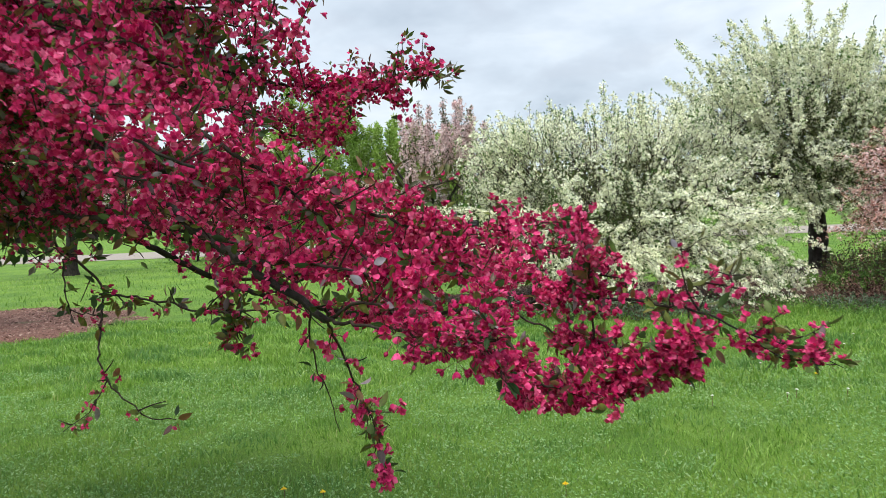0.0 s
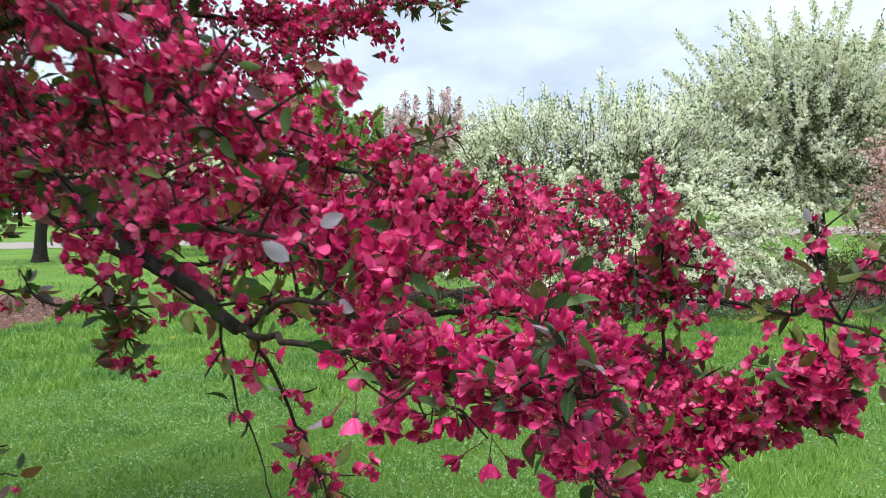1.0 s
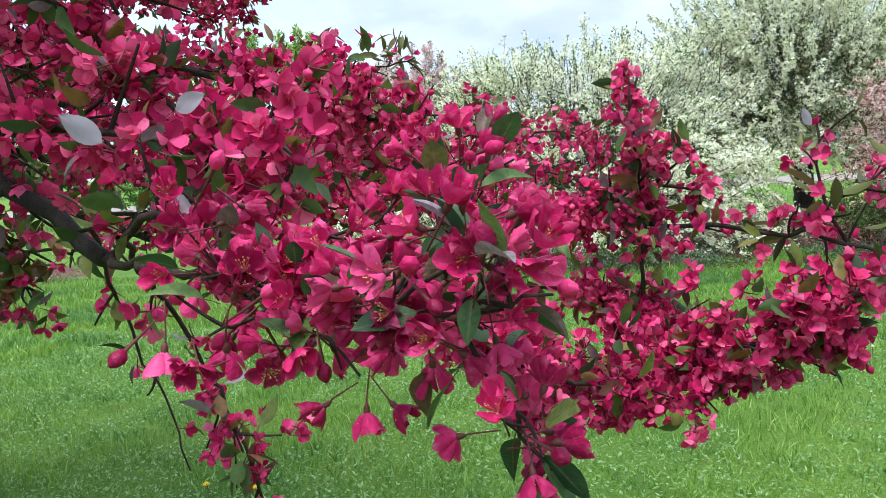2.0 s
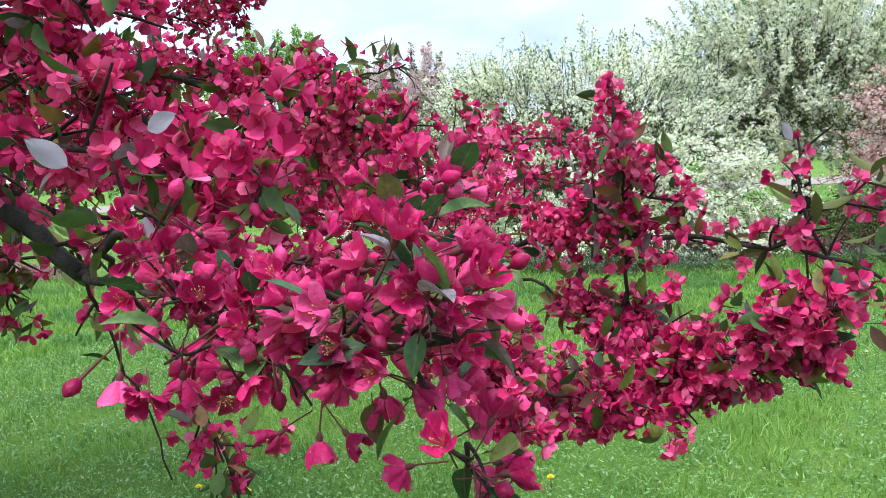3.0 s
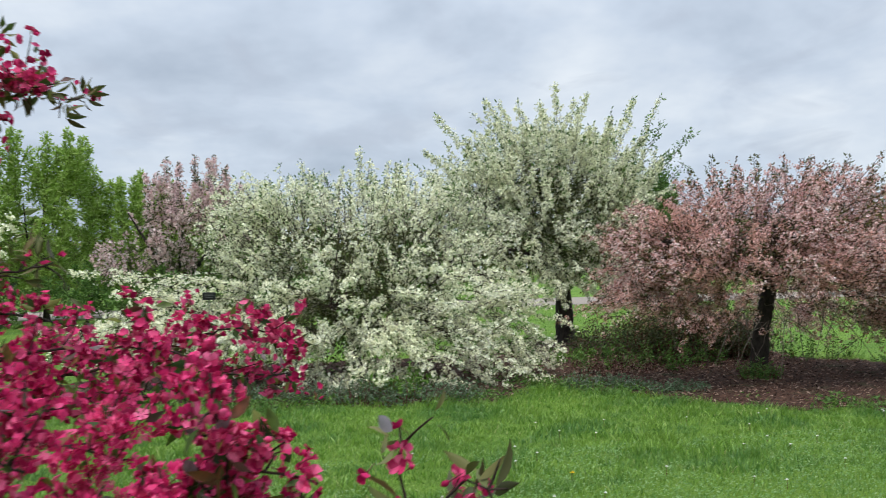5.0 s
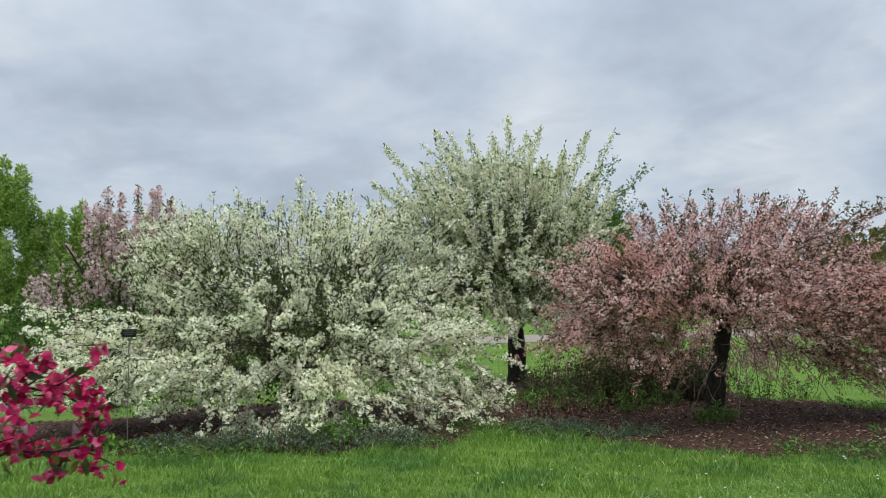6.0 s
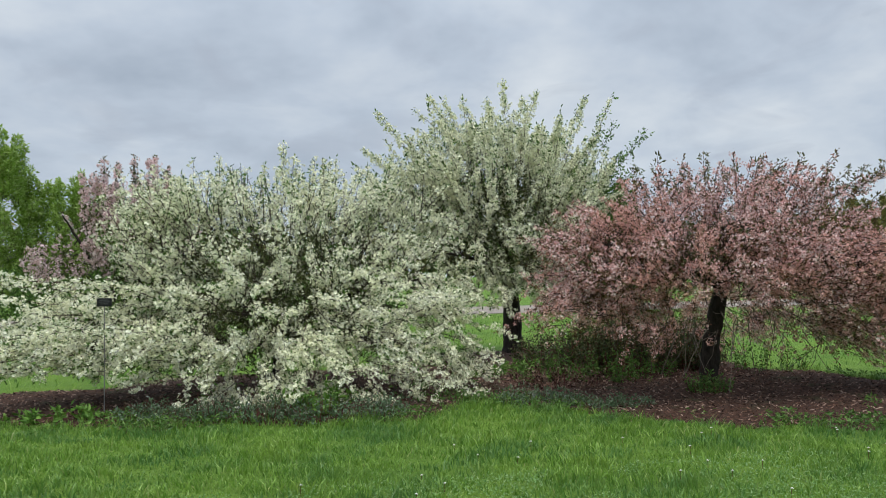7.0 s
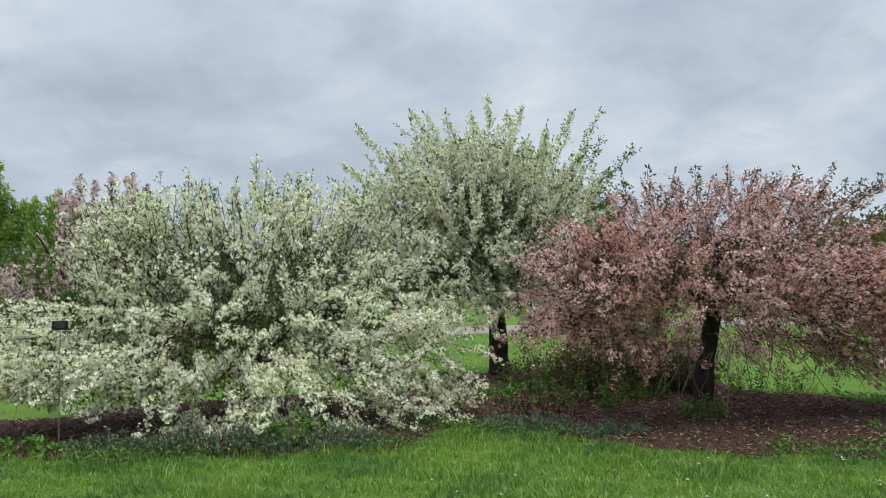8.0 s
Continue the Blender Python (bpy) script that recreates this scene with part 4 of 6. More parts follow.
# bronze-leaved twigs over its dome
leafy_shoots(pink, 78, (7.8, 11.6, 2.4), [((x0, 11.4, 2.65), (x1, 11.3 + 0.25 * math.sin(17 * x1), z1)) for x0, x1, z1 in (
    (6.6, 6.30, 3.02), (6.8, 6.52, 3.16), (6.9, 6.98, 3.06), (7.1, 7.27, 3.02), (7.4, 7.50, 3.30), (7.5, 7.68, 3.12), (7.8, 7.86, 3.10), (8.0, 8.05, 3.14), (8.3, 8.40, 3.16), (8.5, 8.75, 3.22), (8.4, 8.60, 3.10))]
    + [((8.8, 11.1, 2.75), (9.1, 11.0, 3.12)), ((9.0, 11.1, 2.7), (9.45, 11.0, 3.08)), ((9.2, 11.1, 2.65), (9.75, 11.0, 3.10)), ((9.4, 11.1, 2.6), (10.0, 11.0, 3.14)), ((9.7, 11.1, 2.5), (10.5, 11.0, 3.02))],
    M_TIPLEAF, 0.055, side=(0.04, 0.13))


# ---- what stands farther off ----
def fill_mauve(c):
    heart = (-3.0, 29.6, -3.0)
    kw = dict(side=(0.10, 0.30), gap=0.10, sleeve=0.11, twig_gap=0.16)
    c.sprays(((-2.5, 29.4, 3.1), (2.0, 1.4, 1.2)), 62, heart, 0.3, 0.14, 0.9, 1.7, 0.0, **kw)
    c.sprays(((-3.9, 29.0, 2.0), (1.7, 1.2, 0.8)), 36, heart, 0.2, 0.20, 0.8, 1.4, 0.0, **kw)
    for k in range(22):
        x, y = c.rng.uniform(-4.6, -0.7), c.rng.uniform(28.6, 30.0)
        c.wand((x, y, 3.2), (x + c.rng.normal() * 0.12, y, c.rng.uniform(4.5, 5.8) - 0.10 * (x + 1.9) ** 2), side=(0.10, 0.22), gap=0.05, sleeve=0.15)


crown_tree("mauve_crabapple_tree", "distant upright crabapple with dusky mauve-pink blossom", (-3.1, 29.5, 0),
           [(-3.1, 29.5, -0.05), (-3.1, 29.5, 1.0)],
           [([(-3.6, 29.3, 2.2), (-4.5, 29.2, 3.8)], 0.09), ([(-2.8, 29.5, 2.5), (-2.7, 29.4, 4.2)], 0.09), ([(-2.1, 29.4, 2.2), (-1.4, 29.3, 3.6)], 0.09)],
           21, M_MAUVE, M_DUSK, fill_mauve, 0.16, 0.085, 4.6, 0.20, 0.10, holes=-0.3, own_leaves=0.2, bloom=TRIFLE, inner=[((-3.0, 29.6, 1.9), (2.0, 1.2, 1.0), 1)], n_inner=1200)
def fill_green(x, y, h, w):
    def fill(c):
        kw = dict(side=(0.15, 0.40), gap=0.13, sleeve=0.15, twig_gap=0.17)
        c.sprays(((x, y, h * 0.42), (w * 0.85, w * 0.7, h * 0.30)), 100, (x, y, -6.0), 0.3, 0.10, 1.0, 2.0, 0.0, **kw)
        c.sprays(((x, y, 1.4), (w, w * 0.8, 0.9)), 40, (x, y, -4.0), 0.2, 0.2, 0.8, 1.5, 0.0, **kw)
        for k in range(16):
            dx, dy = c.rng.uniform(-w, w) * 0.8, c.rng.uniform(-w, w) * 0.5
            c.wand((x + dx, y + dy, h * 0.6), (x + dx * 1.1, y + dy, h * c.rng.uniform(0.86, 1.0) - 0.25 * dx * dx), side=(0.1, 0.25), gap=0.07, sleeve=0.13)
    return fill


for k, (x, y, h, w) in enumerate(((-8.0, 32.5, 7.4, 1.9), (-5.6, 34.0, 6.0, 1.9), (-3.6, 35.5, 5.9, 2.0), (-10.5, 31.0, 5.6, 2.0))):
    crown_tree("green_tree", "distant tree in fresh yellow-green spring leaf", (x, y, 0), [(x, y, -0.05), (x, y, 1.0)],
               [([(x - 0.5, y, 2.2), (x - 0.8, y, h * 0.6)], 0.08), ([(x + 0.3, y, 2.4), (x + 0.7, y, h * 0.6)], 0.08), ([(x, y - 0.3, 2.4), (x, y - 0.2, h * 0.7)], 0.08)],
               30 + k, None, M_LIME, fill_green(x, y, h, w), 0.13, 0.1, 0, 9.0, 0.15, group="spring trees beyond the beds")
for k, (x, y, h, w, leaf, label) in enumerate(((15.0, 30.5, 5.5, 2.0, M_GREEN, "distant tree in fresh mid-green leaf"), (30.3, 36.0, 5.7, 2.6, M_OLIVE, "distant tree with olive-yellow young leaves"),
                                               (35.0, 36.0, 6.3, 2.6, M_OLIVE, "distant tree with olive-yellow young leaves"))):
    crown_tree("green_tree", label, (x, y, 0), [(x, y, -0.05), (x, y, 1.0)],
               [([(x - 0.5, y, 2.2), (x - 0.8, y, h * 0.6)], 0.08), ([(x + 0.3, y, 2.4), (x + 0.7, y, h * 0.6)], 0.08), ([(x, y - 0.3, 2.4), (x, y - 0.2, h * 0.7)], 0.08)],
               80 + k, None, leaf, fill_green(x, y, h, w), 0.13, 0.1, 0, 9.0, 0.15, group="spring trees beyond the beds")
blossom_tree("white_crabapple_tree", "distant crabapple in pale white blossom", (-9.6, 26.5, 0), [(-9.6, 26.5, -0.05), (-9.6, 26.5, 1.3)],
             [([(-10.4, 26.4, 2.2), (-11.2, 26.3, 3.0)], 0.09), ([(-9.0, 26.4, 2.4), (-8.2, 26.3, 3.4)], 0.09)],
             [((-9.6, 26.4, 3.0), (2.6, 1.8, 1.7), 5)], 400, 41, M_CREAM, M_GREEN, flower=0.10, per_metre=9, spread=0.12, leaves=0.15, each=7, leaf_size=0.11, r_trunk=0.18)
blossom_tree("pink_crabapple_tree", "distant crabapple with pale pink blossom over a dark leaning trunk", (-14.4, 24.3, 0), [(-14.4, 24.3, -0.05), (-14.3, 24.3, 1.0), (-14.2, 24.3, 1.9)],
             [([(-15.2, 24.2, 2.6), (-16.5, 24.2, 3.2)], 0.12), ([(-13.6, 24.2, 2.7), (-12.4, 24.1, 3.3)], 0.12), ([(-14.2, 24.0, 3.0), (-14.2, 23.8, 4.2)], 0.1)],
             [((-14.3, 24.2, 3.4), (3.0, 2.2, 1.5), 5)], 400, 42, M_MAUVE, M_BRONZE, flower=0.09, per_metre=9, spread=0.12, leaves=0.25, each=7, leaf_size=0.1, r_trunk=0.21)
blossom_tree("white_crabapple_tree", "crabapple with thin white blossom on a grey trunk", (-8.35, 11.9, 0), [(-8.35, 11.9, -0.05), (-8.35, 11.9, 0.9), (-8.3, 11.9, 1.7)],
             [([(-9.0, 11.8, 2.3), (-10.2, 11.7, 3.0)], 0.08), ([(-7.7, 11.8, 2.3), (-6.6, 11.7, 2.9)], 0.08), ([(-8.3, 11.7, 2.6), (-8.2, 11.5, 3.6)], 0.07)],
             [((-8.3, 11.8, 3.0), (2.3, 1.9, 1.2), 5)], 500, 43, M_CREAM, M_BRONZE, flower=0.055, per_metre=14, spread=0.08, leaves=0.25, each=7, r_trunk=0.14)


for k, (x, y, w, h) in enumerate(((-9.0, 29.0, 1.8, 1.9), (-6.0, 30.0, 1.8, 2.2), (-3.4, 27.8, 1.7, 2.0), (-0.8, 28.5, 1.8, 2.0), (2.0, 30.0, 2.0, 2.4), (5.2, 31.0, 1.8, 1.6), (-12.5, 30.0, 2.0, 1.9))):
    blossom_tree("shrub", "dark green rounded shrub beyond the flowering trees", (x, y, 0), [(x, y, -0.05), (x, y, 0.35)],
                 [([(x - 0.4, y, 0.7), (x - 0.8, y, h * 0.6)], 0.03), ([(x + 0.4, y, 0.7), (x + 0.8, y, h * 0.6)], 0.03)],
                 [((x, y, h * 0.48), (w, w * 0.7, h * 0.48), 4)], 150, 60 + k, None, M_GREEN, per_metre=14, leaf_size=0.13, spread=0.12, r_trunk=0.05, small=FLAT_LEAF, group="shrubs beyond the beds", floor=0.03)


def far_woods():
    """The low band of woods that closes the lawn all round, one mass."""
    rng = np.random.default_rng(77)
    root = tagged(new("far_woods"), "low belt of distant woods in yellow-green spring leaf", "woods", kind="stuff")
    n = 260
    ang = np.linspace(0, 2 * np.pi, n, endpoint=False) + rng.normal(size=n) * 0.01
    dist = rng.uniform(95, 125, n)
    c = np.stack([np.cos(ang) * dist, np.sin(ang) * dist, np.zeros(n)], 1)
    soup, wood = Soup(), Soup()
    for k in range(n):
        h, w = rng.uniform(6.5, 11.0), rng.uniform(3.0, 4.6)
        m = 90
        o = unit(rng.normal(size=(m, 3))) * (rng.uniform(size=(m, 1)) ** 0.4)
        p = c[k] + o * (w, w, h * 0.5) * (1 + 0.2 * rng.normal(size=(m, 1))) + (0, 0, h * 0.5)
        p[:, 2] = np.maximum(p[:, 2], 0.2)
        v, f = scatter(*FLAT_LEAF, frames(o + rng.normal(size=o.shape), rng), rng.uniform(1.4, 2.8, m), p)
        soup.add(v, f)
        v, f = tube([c[k], c[k] + (0, 0, h * 0.4), c[k] + (0.3, 0.2, h * 0.8)], [0.3, 0.2, 0.08], 6)
        wood.add(v, f)
    part("foliage", soup.mesh("foliage", [M_FAR]), root, kind="stuff")
    part("trunkwork", wood.mesh("trunkwork", [M_BARK]), root, kind="stuff")


far_woods()


# ---- the near red crabapple ----
def red_tree():
    rng = np.random.default_rng(2024)
    root = thing("red_crabapple_tree", (-3.1, 3.9, 0), "crabapple with arching boughs thick with crimson blossom and bronze-green leaves", "tree")
    tp = smooth_line([(-3.1, 3.9, -0.05), (-3.08, 3.88, 0.7), (-2.95, 3.8, 1.35)], 0.1)
    r = np.linspace(0.13, 0.1, len(tp))
    r[:3] *= (1.5, 1.2, 1.08)
    v, f = tube(tp - np.array(root.location), r, 12, 0.05, rng)
    part("trunk", np_mesh("trunk", v, f, [M_BARK], smooth=True), root, "dark rough-barked trunk")

    # flower and leaf meshes that the close ones share
    close_flowers = [flower_soup(4, 5, cup, rng, width=0.37, blunt=0.85, stamens=n, stem=0.9, wild=0.34, ruffle=0.07, curl=0.65).mesh("flower", [M_RED1, M_STEM, M_STAMEN, M_ANTHER], True) for cup, n in ((0.55, 16), (0.85, 14), (1.05, 12), (1.25, 10), (1.45, 6))]
    close_flowers.append(bud_soup(1.0).mesh("flower_bud", [M_RED1, M_STEM], True))
    close_leaves = []
    for width, fold, droop in ((0.5, 0.25, 0.3), (0.46, 0.5, 0.55), (0.52, 0.15, 0.1), (0.34, 0.7, 0.6)):
        lv, lf, la = leaf_grid(4, 7, width, fold, droop)
        s = Soup()
        s.add(lv + (0.28, 0, 0), [lf], 0, la)
        sv, sf = tube([(0, 0, 0), (0.14, 0, 0.015), (0.3, 0, 0)], [0.012, 0.011, 0.012], 4)
        s.add(sv, sf, 1)
        close_leaves.append(s.mesh("leaf", [M_REDLEAF1, M_STEM], True))
    mid_flowers = [flower_soup(2, 3, cup, rng, width=0.46, stem=0.7, plain=True, wild=0.3, ruffle=0.03, blunt=0.80, curl=0.18) for cup in (0.55, 0.85, 1.1, 1.3)] + [bud_soup(0.8)]
    far_flowers = [flower_soup(1, 2, cup, rng, width=0.46, stem=0.5, plain=True, wild=0.3, blunt=0.74) for cup in (0.5, 0.8, 1.05, 1.25)] + [bud_soup(0)]
    dot_flowers, speck_flowers = [], []
    for cup in (0.1, 0.25, 0.4, 0.6, 0.9):
        s = Soup()
        sv, sf = STAR
        s.add(sv * (1 - 0.45 * cup, 1 - 0.45 * cup, 1 + 3 * cup), sf)
        dot_flowers.append(s)
        s = Soup()
        sv, sf = CUP
        s.add(sv * (1 - 0.35 * cup, 1 - 0.35 * cup, 1 + 3 * cup), sf)
        speck_flowers.append(s)
    mid_leaf, long_leaf, slim_leaf = leaf_grid(2, 4, 0.40, 0.35, 0.35), leaf_grid(2, 4, 0.22, 0.4, 0.6), leaf_grid(2, 4, 0.26, 0.4, 0.5)

    petals, leaves, tips, twigs = Soup(), Soup(), Soup(), Soup()
    counts = [0, 0]

    def put_flowers(place, way, size, close, holder):
        if close:
            for p, w, s in zip(place, way, size):
                if counts[0] < 300:
                    counts[0] += 1
                    ob = new("flower", close_flowers[rng.choice(6, p=(0.10, 0.18, 0.22, 0.18, 0.16, 0.16))])
                    ob.parent = holder
                    q = Vector(w).to_track_quat("Z", "Y") @ Euler((0, 0, rng.uniform(0, 6.28))).to_quaternion()
                    ob.matrix_basis = Matrix.LocRotScale(Vector(p) - root.location, q, Vector((s, s, s)))
            return
        kind = rng.choice(5, len(place), p=(0.24, 0.28, 0.22, 0.12, 0.14))
        for k in range(5):
            m = kind == k
            if m.any():
                near_by = place[0][2] < 1.9 and place[0][1] < 2.75 and place[0][0] > -1.0
                t = (mid_flowers if near_by and place[0][1] < 2.5 else far_flowers if near_by else dot_flowers if place[0][1] < 2.95 and place[0][2] < 1.95 and place[0][0] > -1.1 else speck_flowers)[k]
                tv = np.concatenate(t.v)
                rot = frames(way[m], rng)
                base = petals.count
                vv, _ = scatter(tv, [], rot, size[m], place[m])
                n, off = len(tv), (np.arange(m.sum()) * len(tv))[:, None, None]
                petals.v.append(vv)
                petals.a.append(np.zeros(len(vv)))
                for ff, slot in zip(t.f, t.i):
                    petals.f.append((ff[None] + off).reshape(-1, ff.shape[1]) + base)
                    petals.i.append(slot)
                petals.count += len(vv)

    def put_leaves(place, way, size, close, holder, bronze):
        if close:
            for p, w, s in zip(place, way, size):
                if counts[1] < 150:
                    counts[1] += 1
                    ob = new("leaf", close_leaves[rng.integers(4)])
                    ob.parent = holder
                    q = Vector(w).to_track_quat("X", "Z") @ Euler((rng.normal() * 0.6, 0, 0)).to_quaternion()
                    ob.matrix_basis = Matrix.LocRotScale(Vector(p) - root.location, q, Vector((s, s, s)))
            return
        if bronze:
            lv, lf, _ = slim_leaf
            v, f = scatter(lv, [lf], frames(way, rng)[:, :, [2, 0, 1]], size, place)
            tips.add(v, f)
            return
        if place[0][2] > 2.3 or place[0][1] > 2.9 or place[0][0] < -1.0:
            v, f = scatter(*(FLAT_LEAF if place[0][2] > 2.3 or place[0][1] > 3.3 or place[0][0] < -1.0 else SMALL_LEAF), frames(way, rng)[:, :, [2, 0, 1]], size, place)
            leaves.add(v, f)
            return
        lv, lf, _ = mid_leaf if size.max() < 0.052 or place[0][2] > 2.6 else long_leaf
        v, f = scatter(lv, [lf], frames(way, rng)[:, :, [2, 0, 1]], size, place)
        leaves.add(v, f)

    def spurs(line, gap, flowers, spread, leafy, hang, close, holder, size, first=0.0, longer=1.0, bronze=False):
        """Clusters of flowers and leaves on short spurs along a line."""
        seg = np.concatenate([[0], np.cumsum(np.linalg.norm(np.diff(line, axis=0), axis=1))])
        d = first
        while d < seg[-1]:
            q = np.array([np.interp(d, seg, line[:, k]) for k in range(3)])
            d += gap * rng.uniform(0.6, 1.4)
            w0 = unit(rng.normal(size=3) + (0, 0, 0.35 - 1.1 * hang))
            q = q + w0 * spread * rng.uniform(0.0, 1.0)
            clump = 0.0 if close else noise.noise(Vector(q) * 7.5)
            rich = 1.0 if close else 1.6 if clump > -0.1 else 0.7
            n = rng.poisson(flowers * rich)
            if n:
                w = unit(w0 * 0.8 + rng.normal(size=(n, 3)) * 0.75 + (0, 0, -0.5 * hang))
                put_flowers(q + w * rng.uniform(0.012, 0.034, (n, 1)), unit(w + rng.normal(size=(n, 3)) * 0.3), size * rng.uniform(0.85, 1.15, n), close, holder)
            n = rng.poisson(leafy * (1.0 if clump > -0.1 else 1.9))
            if n:
                w = unit(w0 * 0.6 + rng.normal(size=(n, 3)) * 0.8)
                put_leaves(q + w * 0.012, w, rng.uniform(0.028, 0.05, n) * (0.66 if close else longer), close, holder, bronze)

    def bough(points, r0, r1, gap=0.03, flowers=4.0, spread=0.04, leafy=1.4, hang=0.0, twig=0.12, twig_gap=0.07, close=False, size=0.0255, first=0.0, bare=0.0, longer=1.0, label="", bronze=False):
        line = smooth_line(points, 0.025)
        line[1:-1] += rng.normal(size=line[1:-1].shape) * 0.003
        v, f = tube(line - np.array(root.location), np.linspace(r0, r1, len(line)), 8 if close else 6, 0.04, rng)
        holder = part("branch", np_mesh("branch", v, f, [M_BARK if r0 > 0.009 else M_TWIG], smooth=True), root, label)
        length = np.linalg.norm(np.diff(line, axis=0), axis=1).sum()
        spurs(line, gap, flowers, spread, leafy, hang, close, holder, size, max(first, bare), longer, bronze)
        # side twigs, each with spurs of its own
        d = max(first, bare)
        seg = np.concatenate([[0], np.cumsum(np.linalg.norm(np.diff(line, axis=0), axis=1))])
        while twig and d < length:
            i = min(np.searchsorted(seg, d), len(line) - 2)
            t = unit(line[i + 1] - line[i])
            o = rng.normal(size=3)
            o = unit(o - (o @ t) * t + (0, 0, 0.25 - 0.8 * hang))
            n = twig * rng.uniform(0.4, 1.3)
            w = unit(o + 0.5 * t)
            u = np.linspace(0, 1, 6)[:, None]
            q = line[i] + w * n * u + rng.normal(size=3) * 0.2 * n * u**2
            v, f = tube(q, np.linspace(0.0028, 0.0014, 6) * (0.5 if close else 1.0), 3)
            twigs.add(v, f)
            spurs(q, gap * 1.2, flowers * 0.9, spread * 0.6, leafy * 0.8, hang, close, holder, size, n * 0.25, longer, bronze)
            d += twig_gap * rng.uniform(0.6, 1.4)
        return holder

    # the front spray, on the end of the long limb
    limb = [(-2.95, 3.8, 1.3), (-1.7, 3.25, 2.0), (-0.95, 2.8, 1.86), (-0.50, 2.47, 1.60), (-0.21, 2.13, 1.50), (0.0, 2.03, 1.375)]
    bough(limb, 0.030, 0.009, gap=0.06, flowers=2.6, spread=0.05, first=1.5, twig=0.16, twig_gap=0.12, leafy=0.9, label="long dark limb of the crabapple")
    near = dict(close=True, size=0.0245, gap=0.024, twig=0.024, twig_gap=0.038, spread=0.013)
    bough([(0.0, 2.03, 1.375), (0.14, 1.86, 1.385), (0.25, 1.74, 1.385), (0.33, 1.67, 1.38), (0.385, 1.66, 1.385)], 0.0045, 0.0014, flowers=1.8, leafy=0.9, first=0.27, label="blossoming end of the long limb", **near)
    for points, n, green, droop in (
            ([(0.33, 1.68, 1.39), (0.352, 1.72, 1.42), (0.362, 1.76, 1.447)], 2.5, 0.45, 0.0),
            ([(0.355, 1.73, 1.425), (0.372, 1.76, 1.44), (0.38, 1.79, 1.44)], 2.6, 0.55, 0.0),
            ([(0.25, 1.74, 1.39), (0.285, 1.76, 1.415), (0.322, 1.77, 1.432)], 2.5, 0.4, 0.0),
            ([(0.25, 1.74, 1.385), (0.235, 1.735, 1.40), (0.215, 1.725, 1.395)], 3.0, 0.4, 0.0),
            ([(0.255, 1.73, 1.38), (0.24, 1.70, 1.375), (0.235, 1.68, 1.372)], 3.0, 0.3, 0.2),
            ([(0.33, 1.67, 1.385), (0.355, 1.645, 1.405), (0.378, 1.65, 1.415)], 2.5, 0.6, 0.0),
            ([(0.375, 1.66, 1.395), (0.388, 1.70, 1.412), (0.395, 1.73, 1.415)], 2.6, 0.5, 0.0),
            ([(0.365, 1.66, 1.385), (0.385, 1.64, 1.392), (0.405, 1.65, 1.392)], 2.6, 0.6, 0.0),
            ([(0.27, 1.72, 1.38), (0.29, 1.69, 1.362), (0.312, 1.67, 1.352)], 2.8, 0.5, 0.4),
            ([(0.36, 1.665, 1.38), (0.372, 1.66, 1.35), (0.388, 1.66, 1.325)], 1.6, 1.2, 0.5),
            ([(0.388, 1.66, 1.335), (0.396, 1.655, 1.318), (0.402, 1.65, 1.31)], 3.0, 0.6, 0.5)):
        bough(points, 0.0014, 0.0007, flowers=n * 1.05, leafy=green * 1.5, hang=droop, **near)

    # the near upper boughs
    bough([(-2.95, 3.8, 1.35), (-1.9, 3.1, 2.3), (-0.95, 2.45, 2.1), (-0.35, 2.05, 1.85), (-0.05, 2.02, 1.65)], 0.03, 0.004, gap=0.028, flowers=4.2, spread=0.055, first=1.7, twig=0.13, twig_gap=0.05, longer=0.8)
    bough([(-0.05, 2.02, 1.65), (0.08, 2.0, 1.53), (0.15, 1.96, 1.48), (0.24, 1.88, 1.45)], 0.004, 0.002, gap=0.026, flowers=4.2, spread=0.035, twig=0.05, twig_gap=0.05, longer=0.8)
    bough([(-1.9, 3.1, 2.3), (-1.1, 2.35, 2.1), (-0.55, 1.95, 1.9), (-0.25, 1.74, 1.75), (-0.15, 1.74, 1.70)], 0.018, 0.003, gap=0.028, flowers=4.0, spread=0.06, first=0.5, twig=0.14, twig_gap=0.06, leafy=1.1, longer=0.8)
    bough([(-1.9, 3.1, 2.3), (-1.0, 2.75, 2.45), (-0.5, 2.55, 2.3), (-0.2, 2.4, 2.12), (-0.1, 2.3, 2.0)], 0.018, 0.003, gap=0.028, flowers=4.2, spread=0.07, first=0.5, twig=0.16, twig_gap=0.055, longer=0.8)
    bough([(-0.5, 2.47, 1.6), (-0.25, 2.2, 1.68), (-0.05, 2.05, 1.70), (0.05, 2.0, 1.6)], 0.008, 0.002, gap=0.03, flowers=4, spread=0.05, twig=0.11, twig_gap=0.06, longer=0.8)
    bough([(-0.21, 2.13, 1.5), (-0.05, 2.02, 1.50), (0.07, 1.95, 1.49), (0.16, 1.93, 1.46)], 0.007, 0.002, gap=0.03, flowers=4, spread=0.04, twig=0.09, twig_gap=0.06, longer=0.8)
    bough([(0.0, 2.03, 1.375), (0.1, 1.93, 1.42), (0.2, 1.84, 1.41)], 0.005, 0.002, gap=0.028, flowers=2.4, first=0.06, spread=0.035, twig=0.06, twig_gap=0.06, longer=0.8)
